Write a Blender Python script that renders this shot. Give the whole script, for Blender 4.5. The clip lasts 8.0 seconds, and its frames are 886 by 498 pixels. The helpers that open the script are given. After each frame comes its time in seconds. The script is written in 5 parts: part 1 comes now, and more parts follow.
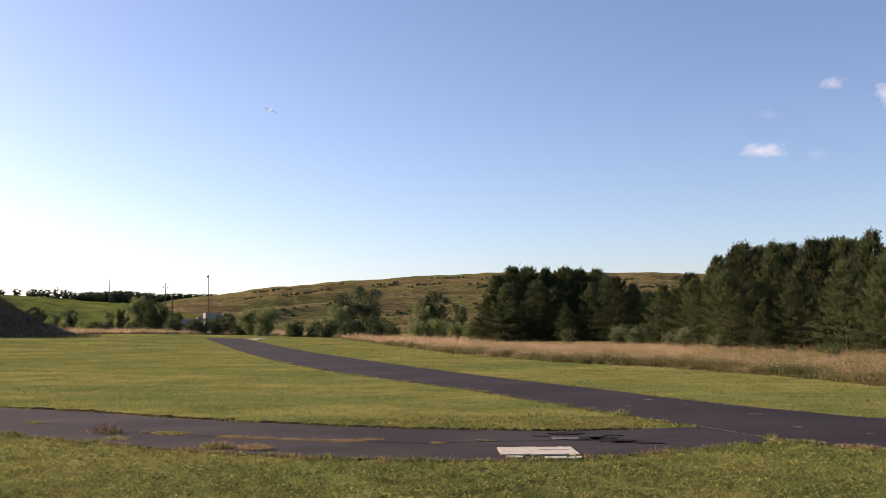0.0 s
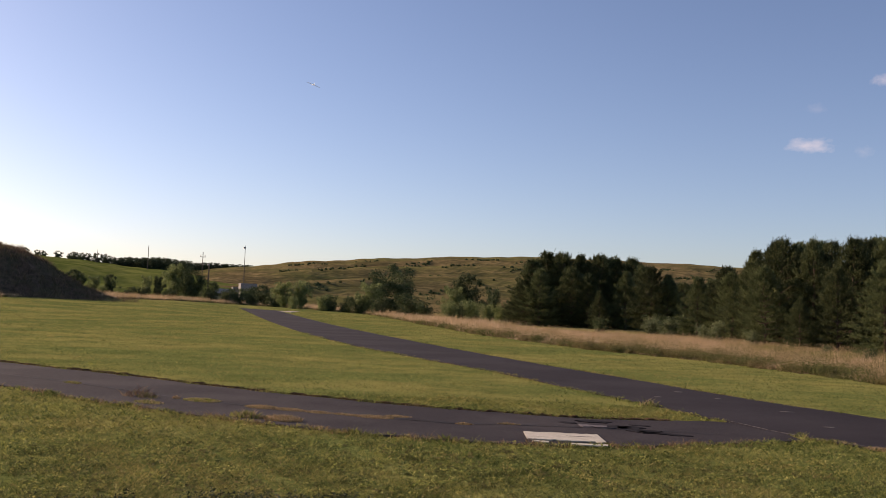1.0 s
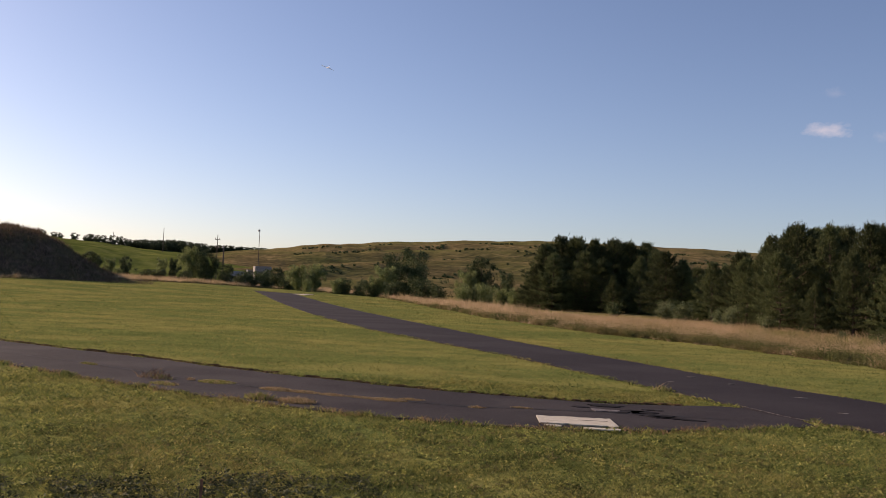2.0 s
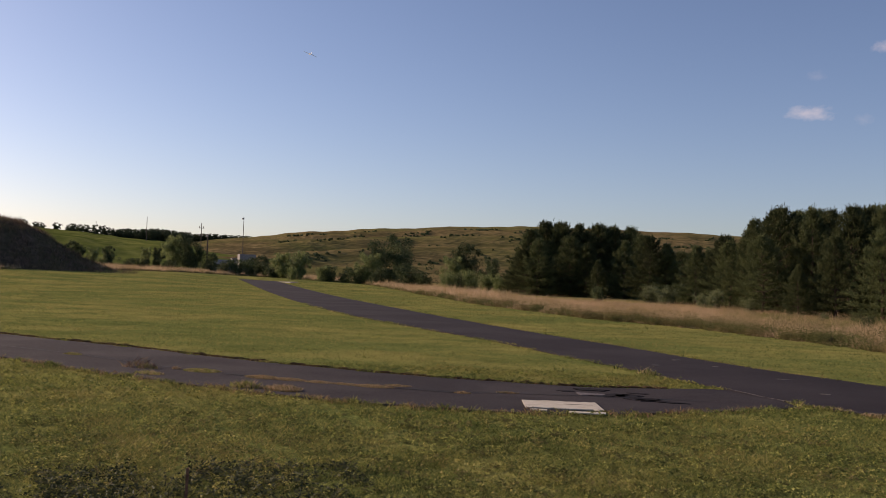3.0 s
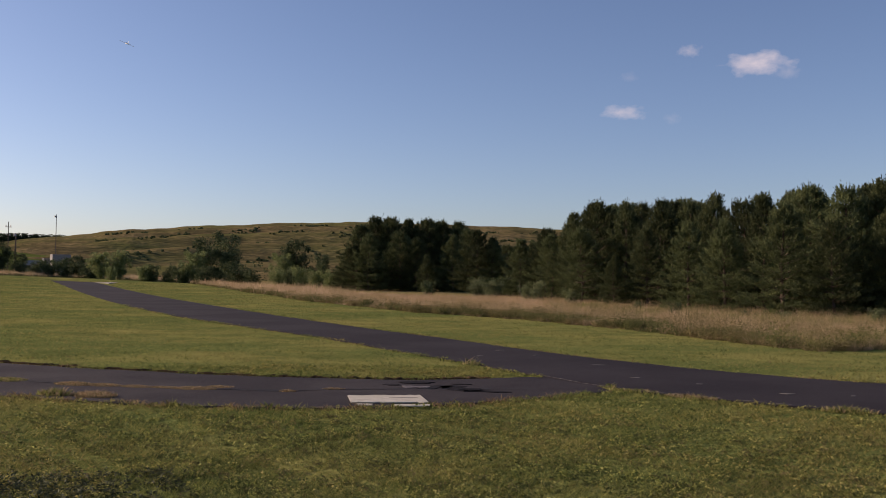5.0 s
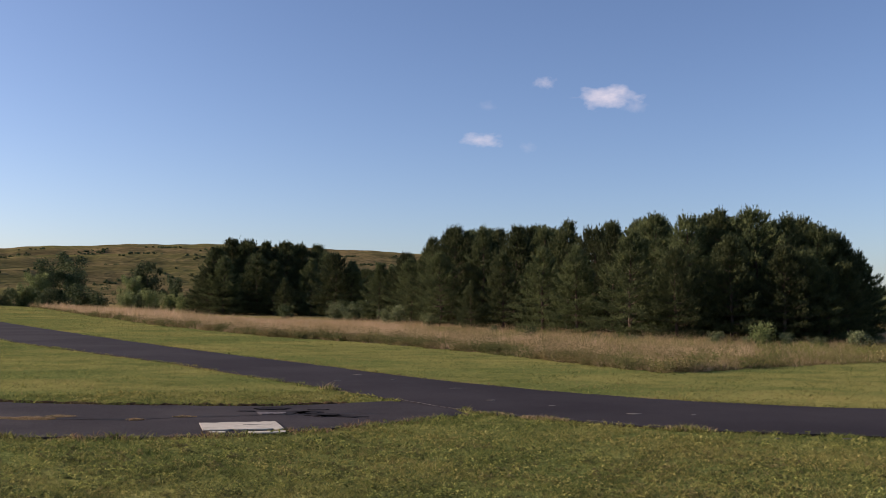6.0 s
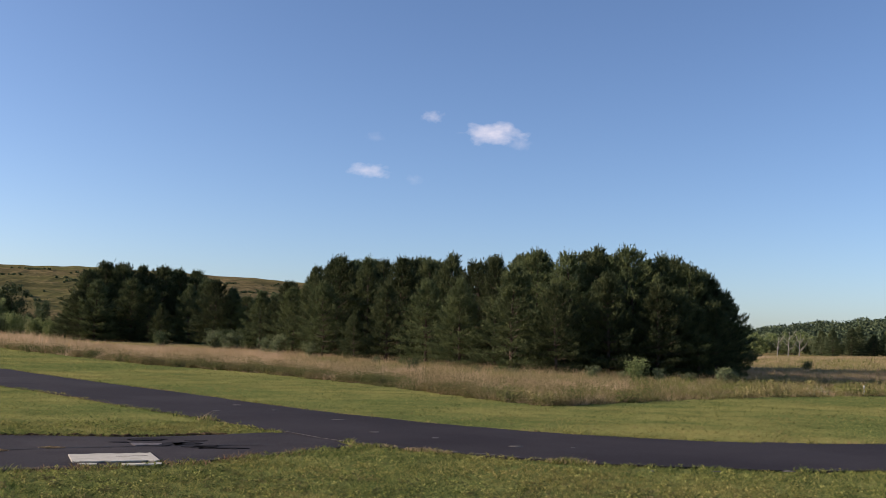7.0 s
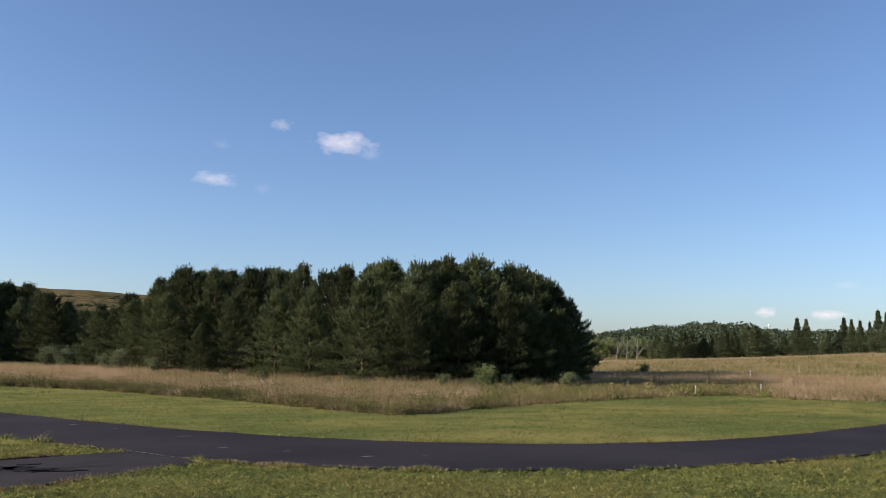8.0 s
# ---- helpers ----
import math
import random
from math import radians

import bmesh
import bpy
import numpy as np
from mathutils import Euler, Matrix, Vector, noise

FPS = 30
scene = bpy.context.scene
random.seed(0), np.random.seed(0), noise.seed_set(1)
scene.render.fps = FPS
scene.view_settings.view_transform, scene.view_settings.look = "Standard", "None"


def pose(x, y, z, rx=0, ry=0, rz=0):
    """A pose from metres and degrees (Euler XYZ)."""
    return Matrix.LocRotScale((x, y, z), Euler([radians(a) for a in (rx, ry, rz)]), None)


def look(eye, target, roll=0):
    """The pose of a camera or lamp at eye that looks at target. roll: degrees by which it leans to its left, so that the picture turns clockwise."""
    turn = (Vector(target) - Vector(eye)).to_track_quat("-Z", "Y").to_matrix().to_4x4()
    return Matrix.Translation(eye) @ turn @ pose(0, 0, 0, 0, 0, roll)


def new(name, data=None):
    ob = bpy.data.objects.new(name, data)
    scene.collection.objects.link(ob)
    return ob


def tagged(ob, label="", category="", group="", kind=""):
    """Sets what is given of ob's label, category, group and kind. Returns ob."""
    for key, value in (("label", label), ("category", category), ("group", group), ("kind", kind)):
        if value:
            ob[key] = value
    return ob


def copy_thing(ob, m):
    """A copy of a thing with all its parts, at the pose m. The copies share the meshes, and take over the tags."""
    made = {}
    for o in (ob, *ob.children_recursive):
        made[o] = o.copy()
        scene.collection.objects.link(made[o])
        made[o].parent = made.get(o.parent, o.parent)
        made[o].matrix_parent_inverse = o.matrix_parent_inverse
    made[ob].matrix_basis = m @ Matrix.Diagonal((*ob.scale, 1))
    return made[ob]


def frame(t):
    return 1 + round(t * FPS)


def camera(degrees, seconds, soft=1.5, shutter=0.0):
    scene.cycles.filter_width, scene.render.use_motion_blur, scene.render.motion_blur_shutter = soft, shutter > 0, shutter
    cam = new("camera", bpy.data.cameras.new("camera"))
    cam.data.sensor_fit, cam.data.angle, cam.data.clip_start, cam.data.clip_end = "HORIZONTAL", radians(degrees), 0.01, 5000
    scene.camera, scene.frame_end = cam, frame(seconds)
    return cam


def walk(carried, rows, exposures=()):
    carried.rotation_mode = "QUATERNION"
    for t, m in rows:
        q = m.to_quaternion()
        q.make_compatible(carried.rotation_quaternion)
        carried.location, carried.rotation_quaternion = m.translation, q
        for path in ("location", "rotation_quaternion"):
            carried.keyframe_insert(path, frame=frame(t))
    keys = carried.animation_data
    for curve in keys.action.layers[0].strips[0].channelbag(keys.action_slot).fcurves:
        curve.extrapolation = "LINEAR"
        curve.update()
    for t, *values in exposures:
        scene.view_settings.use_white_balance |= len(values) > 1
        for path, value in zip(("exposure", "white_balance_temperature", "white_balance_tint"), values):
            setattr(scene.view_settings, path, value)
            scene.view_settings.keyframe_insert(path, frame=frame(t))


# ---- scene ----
# A model-flying field on a summer evening, seen by someone who stands still and turns to follow a model aircraft.
EYE = 1.7
cam = camera(52, 8.0, soft=0.7)
# seconds, sideways place, turn to the left of +y, tilt up, lean, in metres and degrees
TURNS = [
    (0, 0.03, 8.37, 4.82, -0.66),
    (0.5, 0.03, 9.86, 3.42, 1.43),
    (1, 0.03, 10.59, 3.60, 2.15),
    (1.5, 0.03, 11.27, 3.08, 2.28),
    (1.7, 0.03, 11.44, 2.86, 2.50),
    (2.8, 0.05, 11.03, 1.78, 2.02),
    (3, 0.04, 10.45, 1.71, 1.87),
    (3.5, 0.05, 9.11, 1.54, 1.75),
    (4, 0.09, 6.81, 1.12, 1.51),
    (4.2, 0.10, 5.35, 1.10, 1.44),
    (5.3, 0.16, -2.38, 1.94, 0.42),
    (5.5, 0.17, -4.02, 2.14, 0.30),
    (6, 0.15, -9.02, 3.30, 0.87),
    (6.5, 0.12, -13.24, 4.55, 1.71),
    (7, 0.08, -16.28, 5.43, 2.00),
    (7.5, 0.03, -20.91, 6.05, 1.49),
    (8, 0.05, -25.73, 6.27, 0.81),
]
walk(cam, [(t, pose(side, 0, EYE, 90 + tilt, 0, turn) @ pose(0, 0, 0, 0, 0, lean)) for t, side, turn, tilt, lean in TURNS],
     exposures=[(0, 0.82, 7400, 25), (0.5, 0.58, 7500, 27), (1.5, 0.40, 7500, 27), (3, 0.15, 7400, 27), (4, 0.09, 7250, 26.5), (5.5, 0.24, 6900, 25), (6.5, 0.48, 6550, 20), (8, 0.50, 6350, 16.5)])

# ---- light ----
SUN_AZ, SUN_EL = 75.0, 19.5          # degrees to the left of +y, and up
sun_way = Vector((-math.sin(radians(SUN_AZ)) * math.cos(radians(SUN_EL)),
                  math.cos(radians(SUN_AZ)) * math.cos(radians(SUN_EL)), math.sin(radians(SUN_EL))))
sun_data = bpy.data.lights.new("sun", "SUN")
sun_data.energy, sun_data.angle, sun_data.color = 5.0, radians(0.6), (1.0, 0.86, 0.68)
sun_lamp = new("sun", sun_data)
sun_lamp.matrix_world = look(sun_way * 50, (0, 0, 0))

world = bpy.data.worlds.new("sky")
scene.world = world
world.use_nodes = True
wn = world.node_tree.nodes
sky = wn.new("ShaderNodeTexSky")
sky.sky_type, sky.sun_disc = "NISHITA", False
sky.sun_elevation, sky.sun_rotation = radians(SUN_EL), radians(-SUN_AZ)
sky.air_density, sky.dust_density, sky.ozone_density, sky.altitude = 0.85, 0.85, 3.5, 100
wn["Background"].inputs["Strength"].default_value = 0.115
world.node_tree.links.new(sky.outputs["Color"], wn["Background"].inputs["Color"])


# ---- materials ----
def mat(name, dark, light, grain=8.0, rough=0.9, bump=0.25, patch=None, patch_scale=0.3, patch_amount=0.5,
        island=0.0, each=0.0, thin=0.0, spec=0.25, mottle=None, mottle_scale=1.0, mottle_amount=0.6, metal=0.0, bump_dist=0.02, stretch=(1, 1, 1)):
    """dark to light by fine noise; patch: a third colour in large soft patches; island: how much each loose piece differs; thin: light let through."""
    m = bpy.data.materials.new(name)
    m.use_nodes = True
    n, link = m.node_tree.nodes, m.node_tree.links.new
    bsdf = n["Principled BSDF"]
    bsdf.inputs["Roughness"].default_value = rough
    bsdf.inputs["Metallic"].default_value = metal
    bsdf.inputs["Specular IOR Level"].default_value = spec
    coord = n.new("ShaderNodeTexCoord")
    mapping = n.new("ShaderNodeMapping")
    mapping.inputs["Scale"].default_value = stretch
    link(coord.outputs["Object"], mapping.inputs["Vector"])
    fine = n.new("ShaderNodeTexNoise")
    fine.inputs["Scale"].default_value, fine.inputs["Detail"].default_value = grain, 6
    link(mapping.outputs[0], fine.inputs["Vector"])
    ramp = n.new("ShaderNodeValToRGB")
    ramp.color_ramp.elements[0].position, ramp.color_ramp.elements[1].position = 0.32, 0.68
    ramp.color_ramp.elements[0].color, ramp.color_ramp.elements[1].color = (*dark, 1), (*light, 1)
    link(fine.outputs["Fac"], ramp.inputs["Fac"])
    out = ramp.outputs["Color"]
    if patch:
        wide = n.new("ShaderNodeTexNoise")
        wide.inputs["Scale"].default_value, wide.inputs["Detail"].default_value = patch_scale, 5
        link(mapping.outputs[0], wide.inputs["Vector"])
        part_of = n.new("ShaderNodeMapRange")
        part_of.inputs["From Min"].default_value, part_of.inputs["From Max"].default_value = 0.42, 0.62
        part_of.inputs["To Max"].default_value = patch_amount
        link(wide.outputs["Fac"], part_of.inputs["Value"])
        mix = n.new("ShaderNodeMix")
        mix.data_type = "RGBA"
        mix.inputs["B"].default_value = (0, 0, 0, 1)
        mix.inputs[7].default_value = (*patch, 1)
        link(part_of.outputs[0], mix.inputs[0])
        link(out, mix.inputs[6])
        out = mix.outputs[2]
    if mottle:
        blotch = n.new("ShaderNodeTexNoise")
        blotch.inputs["Scale"].default_value, blotch.inputs["Detail"].default_value, blotch.inputs["Roughness"].default_value = mottle_scale, 8, 0.7
        link(mapping.outputs[0], blotch.inputs["Vector"])
        much = n.new("ShaderNodeMapRange")
        much.inputs["From Min"].default_value, much.inputs["From Max"].default_value = 0.45, 0.66
        much.inputs["To Max"].default_value = mottle_amount
        link(blotch.outputs["Fac"], much.inputs["Value"])
        over = n.new("ShaderNodeMix")
        over.data_type = "RGBA"
        over.inputs[7].default_value = (*mottle, 1)
        link(much.outputs[0], over.inputs[0])
        link(out, over.inputs[6])
        out = over.outputs[2]
    if island:
        geo = n.new("ShaderNodeNewGeometry")
        vary = n.new("ShaderNodeMapRange")
        vary.inputs["To Min"].default_value, vary.inputs["To Max"].default_value = 1 - island, 1 + island
        link(geo.outputs["Random Per Island"], vary.inputs["Value"])
        hue = n.new("ShaderNodeHueSaturation")
        link(vary.outputs[0], hue.inputs["Value"])
        turn = n.new("ShaderNodeMapRange")
        turn.inputs["To Min"].default_value, turn.inputs["To Max"].default_value = 0.5 + 0.05 * island, 0.5 - 0.06 * island
        link(geo.outputs["Random Per Island"], turn.inputs["Value"])
        link(turn.outputs[0], hue.inputs["Hue"])
        link(out, hue.inputs["Color"])
        out = hue.outputs["Color"]
    if each:
        info = n.new("ShaderNodeObjectInfo")
        span = n.new("ShaderNodeMapRange")
        span.inputs["To Min"].default_value, span.inputs["To Max"].default_value = 1 - each, 1 + each
        link(info.outputs["Random"], span.inputs["Value"])
        tone = n.new("ShaderNodeHueSaturation")
        link(span.outputs[0], tone.inputs["Value"])
        link(out, tone.inputs["Color"])
        out = tone.outputs["Color"]
    link(out, bsdf.inputs["Base Color"])
    if bump:
        b = n.new("ShaderNodeBump")
        b.inputs["Strength"].default_value, b.inputs["Distance"].default_value = bump, bump_dist
        link(fine.outputs["Fac"], b.inputs["Height"])
        link(b.outputs[0], bsdf.inputs["Normal"])
    if thin:
        tr = n.new("ShaderNodeBsdfTranslucent")
        link(out, tr.inputs["Color"])
        mx = n.new("ShaderNodeMixShader")
        mx.inputs[0].default_value = thin
        link(bsdf.outputs[0], mx.inputs[1])
        link(tr.outputs[0], mx.inputs[2])
        link(mx.outputs[0], n["Material Output"].inputs["Surface"])
    return m


M_MEADOW = mat("meadow_soil", (0.13, 0.11, 0.035), (0.34, 0.25, 0.12), 3.0, patch=(0.10, 0.13, 0.03), patch_scale=0.08, spec=0.0)
M_LAWN = mat("mown_lawn", (0.045, 0.062, 0.02), (0.25, 0.28, 0.085), 16.0, bump=1.0, bump_dist=0.03, patch=(0.32, 0.278, 0.09), patch_scale=0.18, patch_amount=0.7, mottle=(0.085, 0.112, 0.033), mottle_scale=0.6, mottle_amount=0.75, spec=0.0, stretch=(0.8, 1.2, 1))
M_BLADE = mat("grass_blades", (0.075, 0.108, 0.029), (0.25, 0.285, 0.083), 1.6, bump=0, patch=(0.33, 0.288, 0.09), patch_scale=0.3, patch_amount=0.7, mottle=(0.07, 0.098, 0.028), mottle_scale=0.7, mottle_amount=0.6, island=0.7, thin=0.45, rough=0.8, spec=0.1)
# dark grey-green leaf colour that stands for shaded lawn
M_SHADED_LEAF = mat("shaded_lawn_leaves", (0.030, 0.040, 0.018), (0.10, 0.108, 0.052), 3.0, bump=0, island=0.5, thin=0.15, rough=0.7, spec=0.15)
M_CLOVER = mat("clover_leaves", (0.11, 0.148, 0.038), (0.31, 0.335, 0.095), 2.2, bump=0, patch=(0.37, 0.31, 0.09), patch_scale=0.5, patch_amount=0.55, mottle=(0.08, 0.10, 0.035), mottle_scale=0.8, mottle_amount=0.6, island=0.65, thin=0.35, rough=0.7, spec=0.12)
M_STRAW = mat("dry_grass", (0.34, 0.24, 0.135), (0.70, 0.52, 0.33), 0.9, bump=0, patch=(0.20, 0.17, 0.07), patch_scale=0.3, patch_amount=0.7, mottle=(0.32, 0.23, 0.13), mottle_scale=1.1, mottle_amount=0.5, island=0.22, thin=0.4, rough=0.8, spec=0.1)
M_WEED = mat("weed_leaves", (0.075, 0.088, 0.03), (0.17, 0.165, 0.062), 1.0, bump=0, island=0.22, thin=0.3, patch=(0.22, 0.165, 0.08), patch_scale=0.5, patch_amount=0.65, spec=0.08)
M_DARKWEED = mat("mound_weeds", (0.09, 0.063, 0.043), (0.20, 0.145, 0.09), 0.5, bump=0, island=0.45, thin=0.25, patch=(0.10, 0.105, 0.045), patch_scale=0.3, spec=0.1)
M_GREENGRASS = mat("tall_green_grass", (0.09, 0.12, 0.03), (0.20, 0.22, 0.06), 0.6, bump=0, island=0.3, thin=0.35, patch=(0.30, 0.23, 0.11), patch_scale=0.35, patch_amount=0.7, spec=0.1)
M_THATCH = mat("brown_thatch", (0.15, 0.105, 0.055), (0.36, 0.26, 0.13), 2.0, bump=0, island=0.4, thin=0.3, spec=0.1)
M_ASPHALT = mat("asphalt", (0.018, 0.015, 0.017), (0.040, 0.035, 0.038), 60.0, rough=0.92, bump=0.6, bump_dist=0.006, patch=(0.050, 0.044, 0.046), patch_scale=0.35, patch_amount=0.5, spec=0.08)
M_ASPHALT_OLD = mat("old_asphalt", (0.020, 0.017, 0.019), (0.050, 0.044, 0.046), 50.0, rough=0.93, bump=0.7, bump_dist=0.008, patch=(0.064, 0.056, 0.055), patch_scale=0.5, patch_amount=0.6, spec=0.08)
M_CRACK = mat("crack_tar", (0.004, 0.004, 0.004), (0.012, 0.011, 0.010), 12.0, rough=0.7)
M_TAR = mat("tar_stain", (0.009, 0.008, 0.009), (0.024, 0.021, 0.022), 9.0, rough=0.9, bump=0.2, spec=0.08)
M_GRAVEL = mat("gravel", (0.28, 0.24, 0.20), (0.5, 0.45, 0.40), 5.0, bump=0.6)
M_BOARD = mat("weathered_board", (0.34, 0.31, 0.24), (0.62, 0.58, 0.48), 9.0, rough=0.85, patch=(0.46, 0.42, 0.33), patch_scale=2.0, stretch=(1, 6, 1), bump=0.4)
M_HILL = mat("grassy_hill", (0.09, 0.075, 0.033), (0.27, 0.20, 0.095), 0.6, bump=1.0, bump_dist=0.9, patch=(0.12, 0.13, 0.04), patch_scale=0.035, patch_amount=0.8, mottle=(0.07, 0.055, 0.03), mottle_scale=0.07, mottle_amount=0.75, stretch=(0.6, 1, 5), spec=0.0)
M_FIELD = mat("green_slope", (0.10, 0.122, 0.03), (0.205, 0.215, 0.06), 0.3, bump=0.6, bump_dist=0.4, patch=(0.06, 0.09, 0.02), patch_scale=0.05, patch_amount=0.7, spec=0.0)
M_MOUND = mat("overgrown_mound", (0.07, 0.048, 0.034), (0.16, 0.11, 0.075), 1.4, bump=1.0, bump_dist=0.4, spec=0.0, patch=(0.08, 0.08, 0.035), patch_scale=0.4)
M_NEEDLE = mat("pine_needles", (0.040, 0.058, 0.026), (0.138, 0.155, 0.064), 1.4, bump=0, each=0.4, island=0.15, thin=0.25, rough=0.75, spec=0.12)
M_FIRNEEDLE = mat("spruce_needles", (0.045, 0.066, 0.034), (0.15, 0.175, 0.08), 0.8, bump=0, each=0.25, island=0.3, thin=0.2, rough=0.75, spec=0.15)
M_BARK = mat("pine_bark", (0.05, 0.035, 0.026), (0.12, 0.085, 0.06), 12.0, bump=0.8, stretch=(1, 1, 0.3))
M_LEAF = mat("broad_leaves", (0.036, 0.055, 0.024), (0.11, 0.135, 0.06), 0.8, bump=0, each=0.2, island=0.4, thin=0.2, rough=0.75, spec=0.08)
M_WOODLEAF = mat("wood_edge_leaves", (0.075, 0.10, 0.045), (0.20, 0.225, 0.105), 0.4, bump=0, each=0.25, island=0.35, thin=0.3, rough=0.65)
M_LEAF_PALE = mat("pale_leaves", (0.10, 0.135, 0.05), (0.25, 0.29, 0.12), 0.9, bump=0, island=0.35, thin=0.3, rough=0.75, spec=0.08)
M_FAR = mat("far_wood_leaves", (0.030, 0.048, 0.030), (0.085, 0.105, 0.055), 0.12, bump=0, each=0.2, island=0.3, thin=0.2, rough=0.9, spec=0.05)
M_METAL = mat("grey_steel", (0.20, 0.20, 0.20), (0.33, 0.32, 0.31), 6.0, rough=0.5, metal=0.5)
M_WOOD = mat("pole_wood", (0.08, 0.06, 0.045), (0.15, 0.12, 0.09), 8.0, stretch=(1, 1, 0.15))
M_WHITE = mat("white_paint", (0.72, 0.72, 0.70), (0.80, 0.80, 0.78), 5.0, rough=0.4, bump=0.05)
M_RUST = mat("rusty_steel", (0.10, 0.05, 0.035), (0.20, 0.11, 0.07), 30.0, rough=0.8)


# ---- terrain ----
def smooth(a, b, v):
    u = np.clip((v - a) / (b - a), 0, 1)
    return u * u * (3 - 2 * u)


def bearing(x, y):
    return np.degrees(np.arctan2(-x, y)), np.hypot(x, y)


def rise(x, y):
    """The height of the ground: level by the runway, rising gently at both ends of the field."""
    az, r = bearing(np.asarray(x, float), np.asarray(y, float))
    side = np.interp(az, [-180, -60, -51, -44, -38, -30, 6, 12, 19, 23, 27, 31, 37, 60, 180],
                     [1.5, 1.8, 1.9, 0.9, 0.3, 0.0, 0.0, 0.1, 0.5, 0.7, 1.25, 1.5, 1.8, 1.8, 1.5])
    return side * smooth(60, 150, r)


def spot(az, r, z=0.0):
    """The point at a bearing and distance from the eye's foot, on the ground plus z."""
    x, y = -math.sin(radians(az)) * r, math.cos(radians(az)) * r
    return Vector((x, y, float(rise(x, y)) + z))


def mesh_of(name, verts, faces, material, flat=True):
    me = bpy.data.meshes.new(name)
    verts = np.asarray(verts, np.float32)
    me.from_pydata(verts.tolist() if len(verts) < 20000 else [], [], [list(map(int, q)) for q in faces] if len(verts) < 20000 else [])
    if len(verts) >= 20000:
        faces = np.asarray(faces, np.int32)
        k = faces.shape[1]
        me.vertices.add(len(verts))
        me.vertices.foreach_set("co", verts.ravel())
        me.loops.add(faces.size)
        me.loops.foreach_set("vertex_index", faces.ravel())
        me.polygons.add(len(faces))
        me.polygons.foreach_set("loop_start", np.arange(0, faces.size, k, dtype=np.int32))
        me.update(calc_edges=True)
        me.validate()
    me.materials.append(material)
    if not flat:
        me.polygons.foreach_set("use_smooth", [True] * len(me.polygons))
    return me


def polar_sheet(name, azs, rings, height, material):
    """A sheet over bearings azs; rings[i] are the distances along bearing i; height(x, y, az, r)."""
    azs, rings = np.asarray(azs, float), np.asarray(rings, float)
    a = np.radians(azs)[:, None] + 0 * rings
    x, y = -np.sin(a) * rings, np.cos(a) * rings
    z = height(x, y, np.degrees(a), rings)
    n, k = rings.shape
    verts = np.stack([x, y, z], -1).reshape(-1, 3)
    i, j = np.meshgrid(np.arange(n - 1), np.arange(k - 1), indexing="ij")
    q = (i * k + j).ravel()
    faces = np.stack([q, q + 1, q + k + 1, q + k], 1)
    return new(name, mesh_of(name, verts, faces, material, flat=False))


def bumps(x, y, size, seed=0.0):
    """Cheap rolling unevenness about 1 high, of the given wavelength."""
    s = 6.28 / size
    return (np.sin(x * s + seed) * np.cos(y * s * 0.83 + 1.7 * seed) + 0.5 * np.sin(x * s * 2.3 + y * s * 1.9 + seed) + 0.3 * np.sin(y * s * 4.1 - x * s * 3.3)) / 1.8


all_round = np.linspace(-180, 180, 241)
ground_rings = np.concatenate([[0.02], np.geomspace(1.5, 4500, 90)])
ground = polar_sheet("ground", all_round, np.tile(ground_rings, (len(all_round), 1)), lambda x, y, az, r: rise(x, y) - 0.02 - 0.03 * smooth(60, 200, r), M_MEADOW)
tagged(ground, "rough meadow ground of dry grass reaching the horizon", "ground", kind="structure")

# the far edge of the mown lawn: bearing, distance
EDGE = [(180, 30), (90, 60), (50, 100), (40, 105), (37, 105), (34, 112), (31, 120), (27, 130), (23, 150), (19, 141), (15.6, 128), (12, 82), (8.5, 57.8),
        (4.8, 47.9), (1.4, 41.5), (-2, 38.6), (-5.6, 35.7), (-8.8, 32.8), (-12.4, 30.0), (-15.5, 27.6), (-18.5, 25.6), (-21, 24.3), (-23.1, 23.6), (-25.5, 24.5),
        (-28.1, 26.3), (-33.2, 30.2), (-38.2, 34.5), (-42, 38), (-44.5, 39), (-47.2, 36.5), (-51, 37.5), (-60, 38), (-90, 40), (-180, 30)]
EDGE_AZ, EDGE_R = np.array(EDGE[::-1], float).T


def lawn_edge(az):
    az = np.asarray(az, float)
    return np.interp(az, EDGE_AZ, EDGE_R) * (1 + 0.006 * np.sin(az * 3.1) + 0.005 * np.sin(az * 7.7 + 1) + 0.004 * np.sin(az * 19.0))


lawn_az = np.concatenate([np.linspace(-180, -64, 30), np.linspace(-63, 45, 433), np.linspace(46, 180, 30)])
lawn = polar_sheet("lawn", lawn_az, lawn_edge(lawn_az)[:, None] * np.concatenate([[0.0002], np.linspace(0.02, 1, 70)])[None, :],
                   lambda x, y, az, r: rise(x, y) + 0.004 + 0.006 * bumps(x, y, 2.7) * smooth(1, 4, r), M_LAWN)
tagged(lawn, "mown green lawn with yellowish patches beside the runway", "lawn", kind="structure")

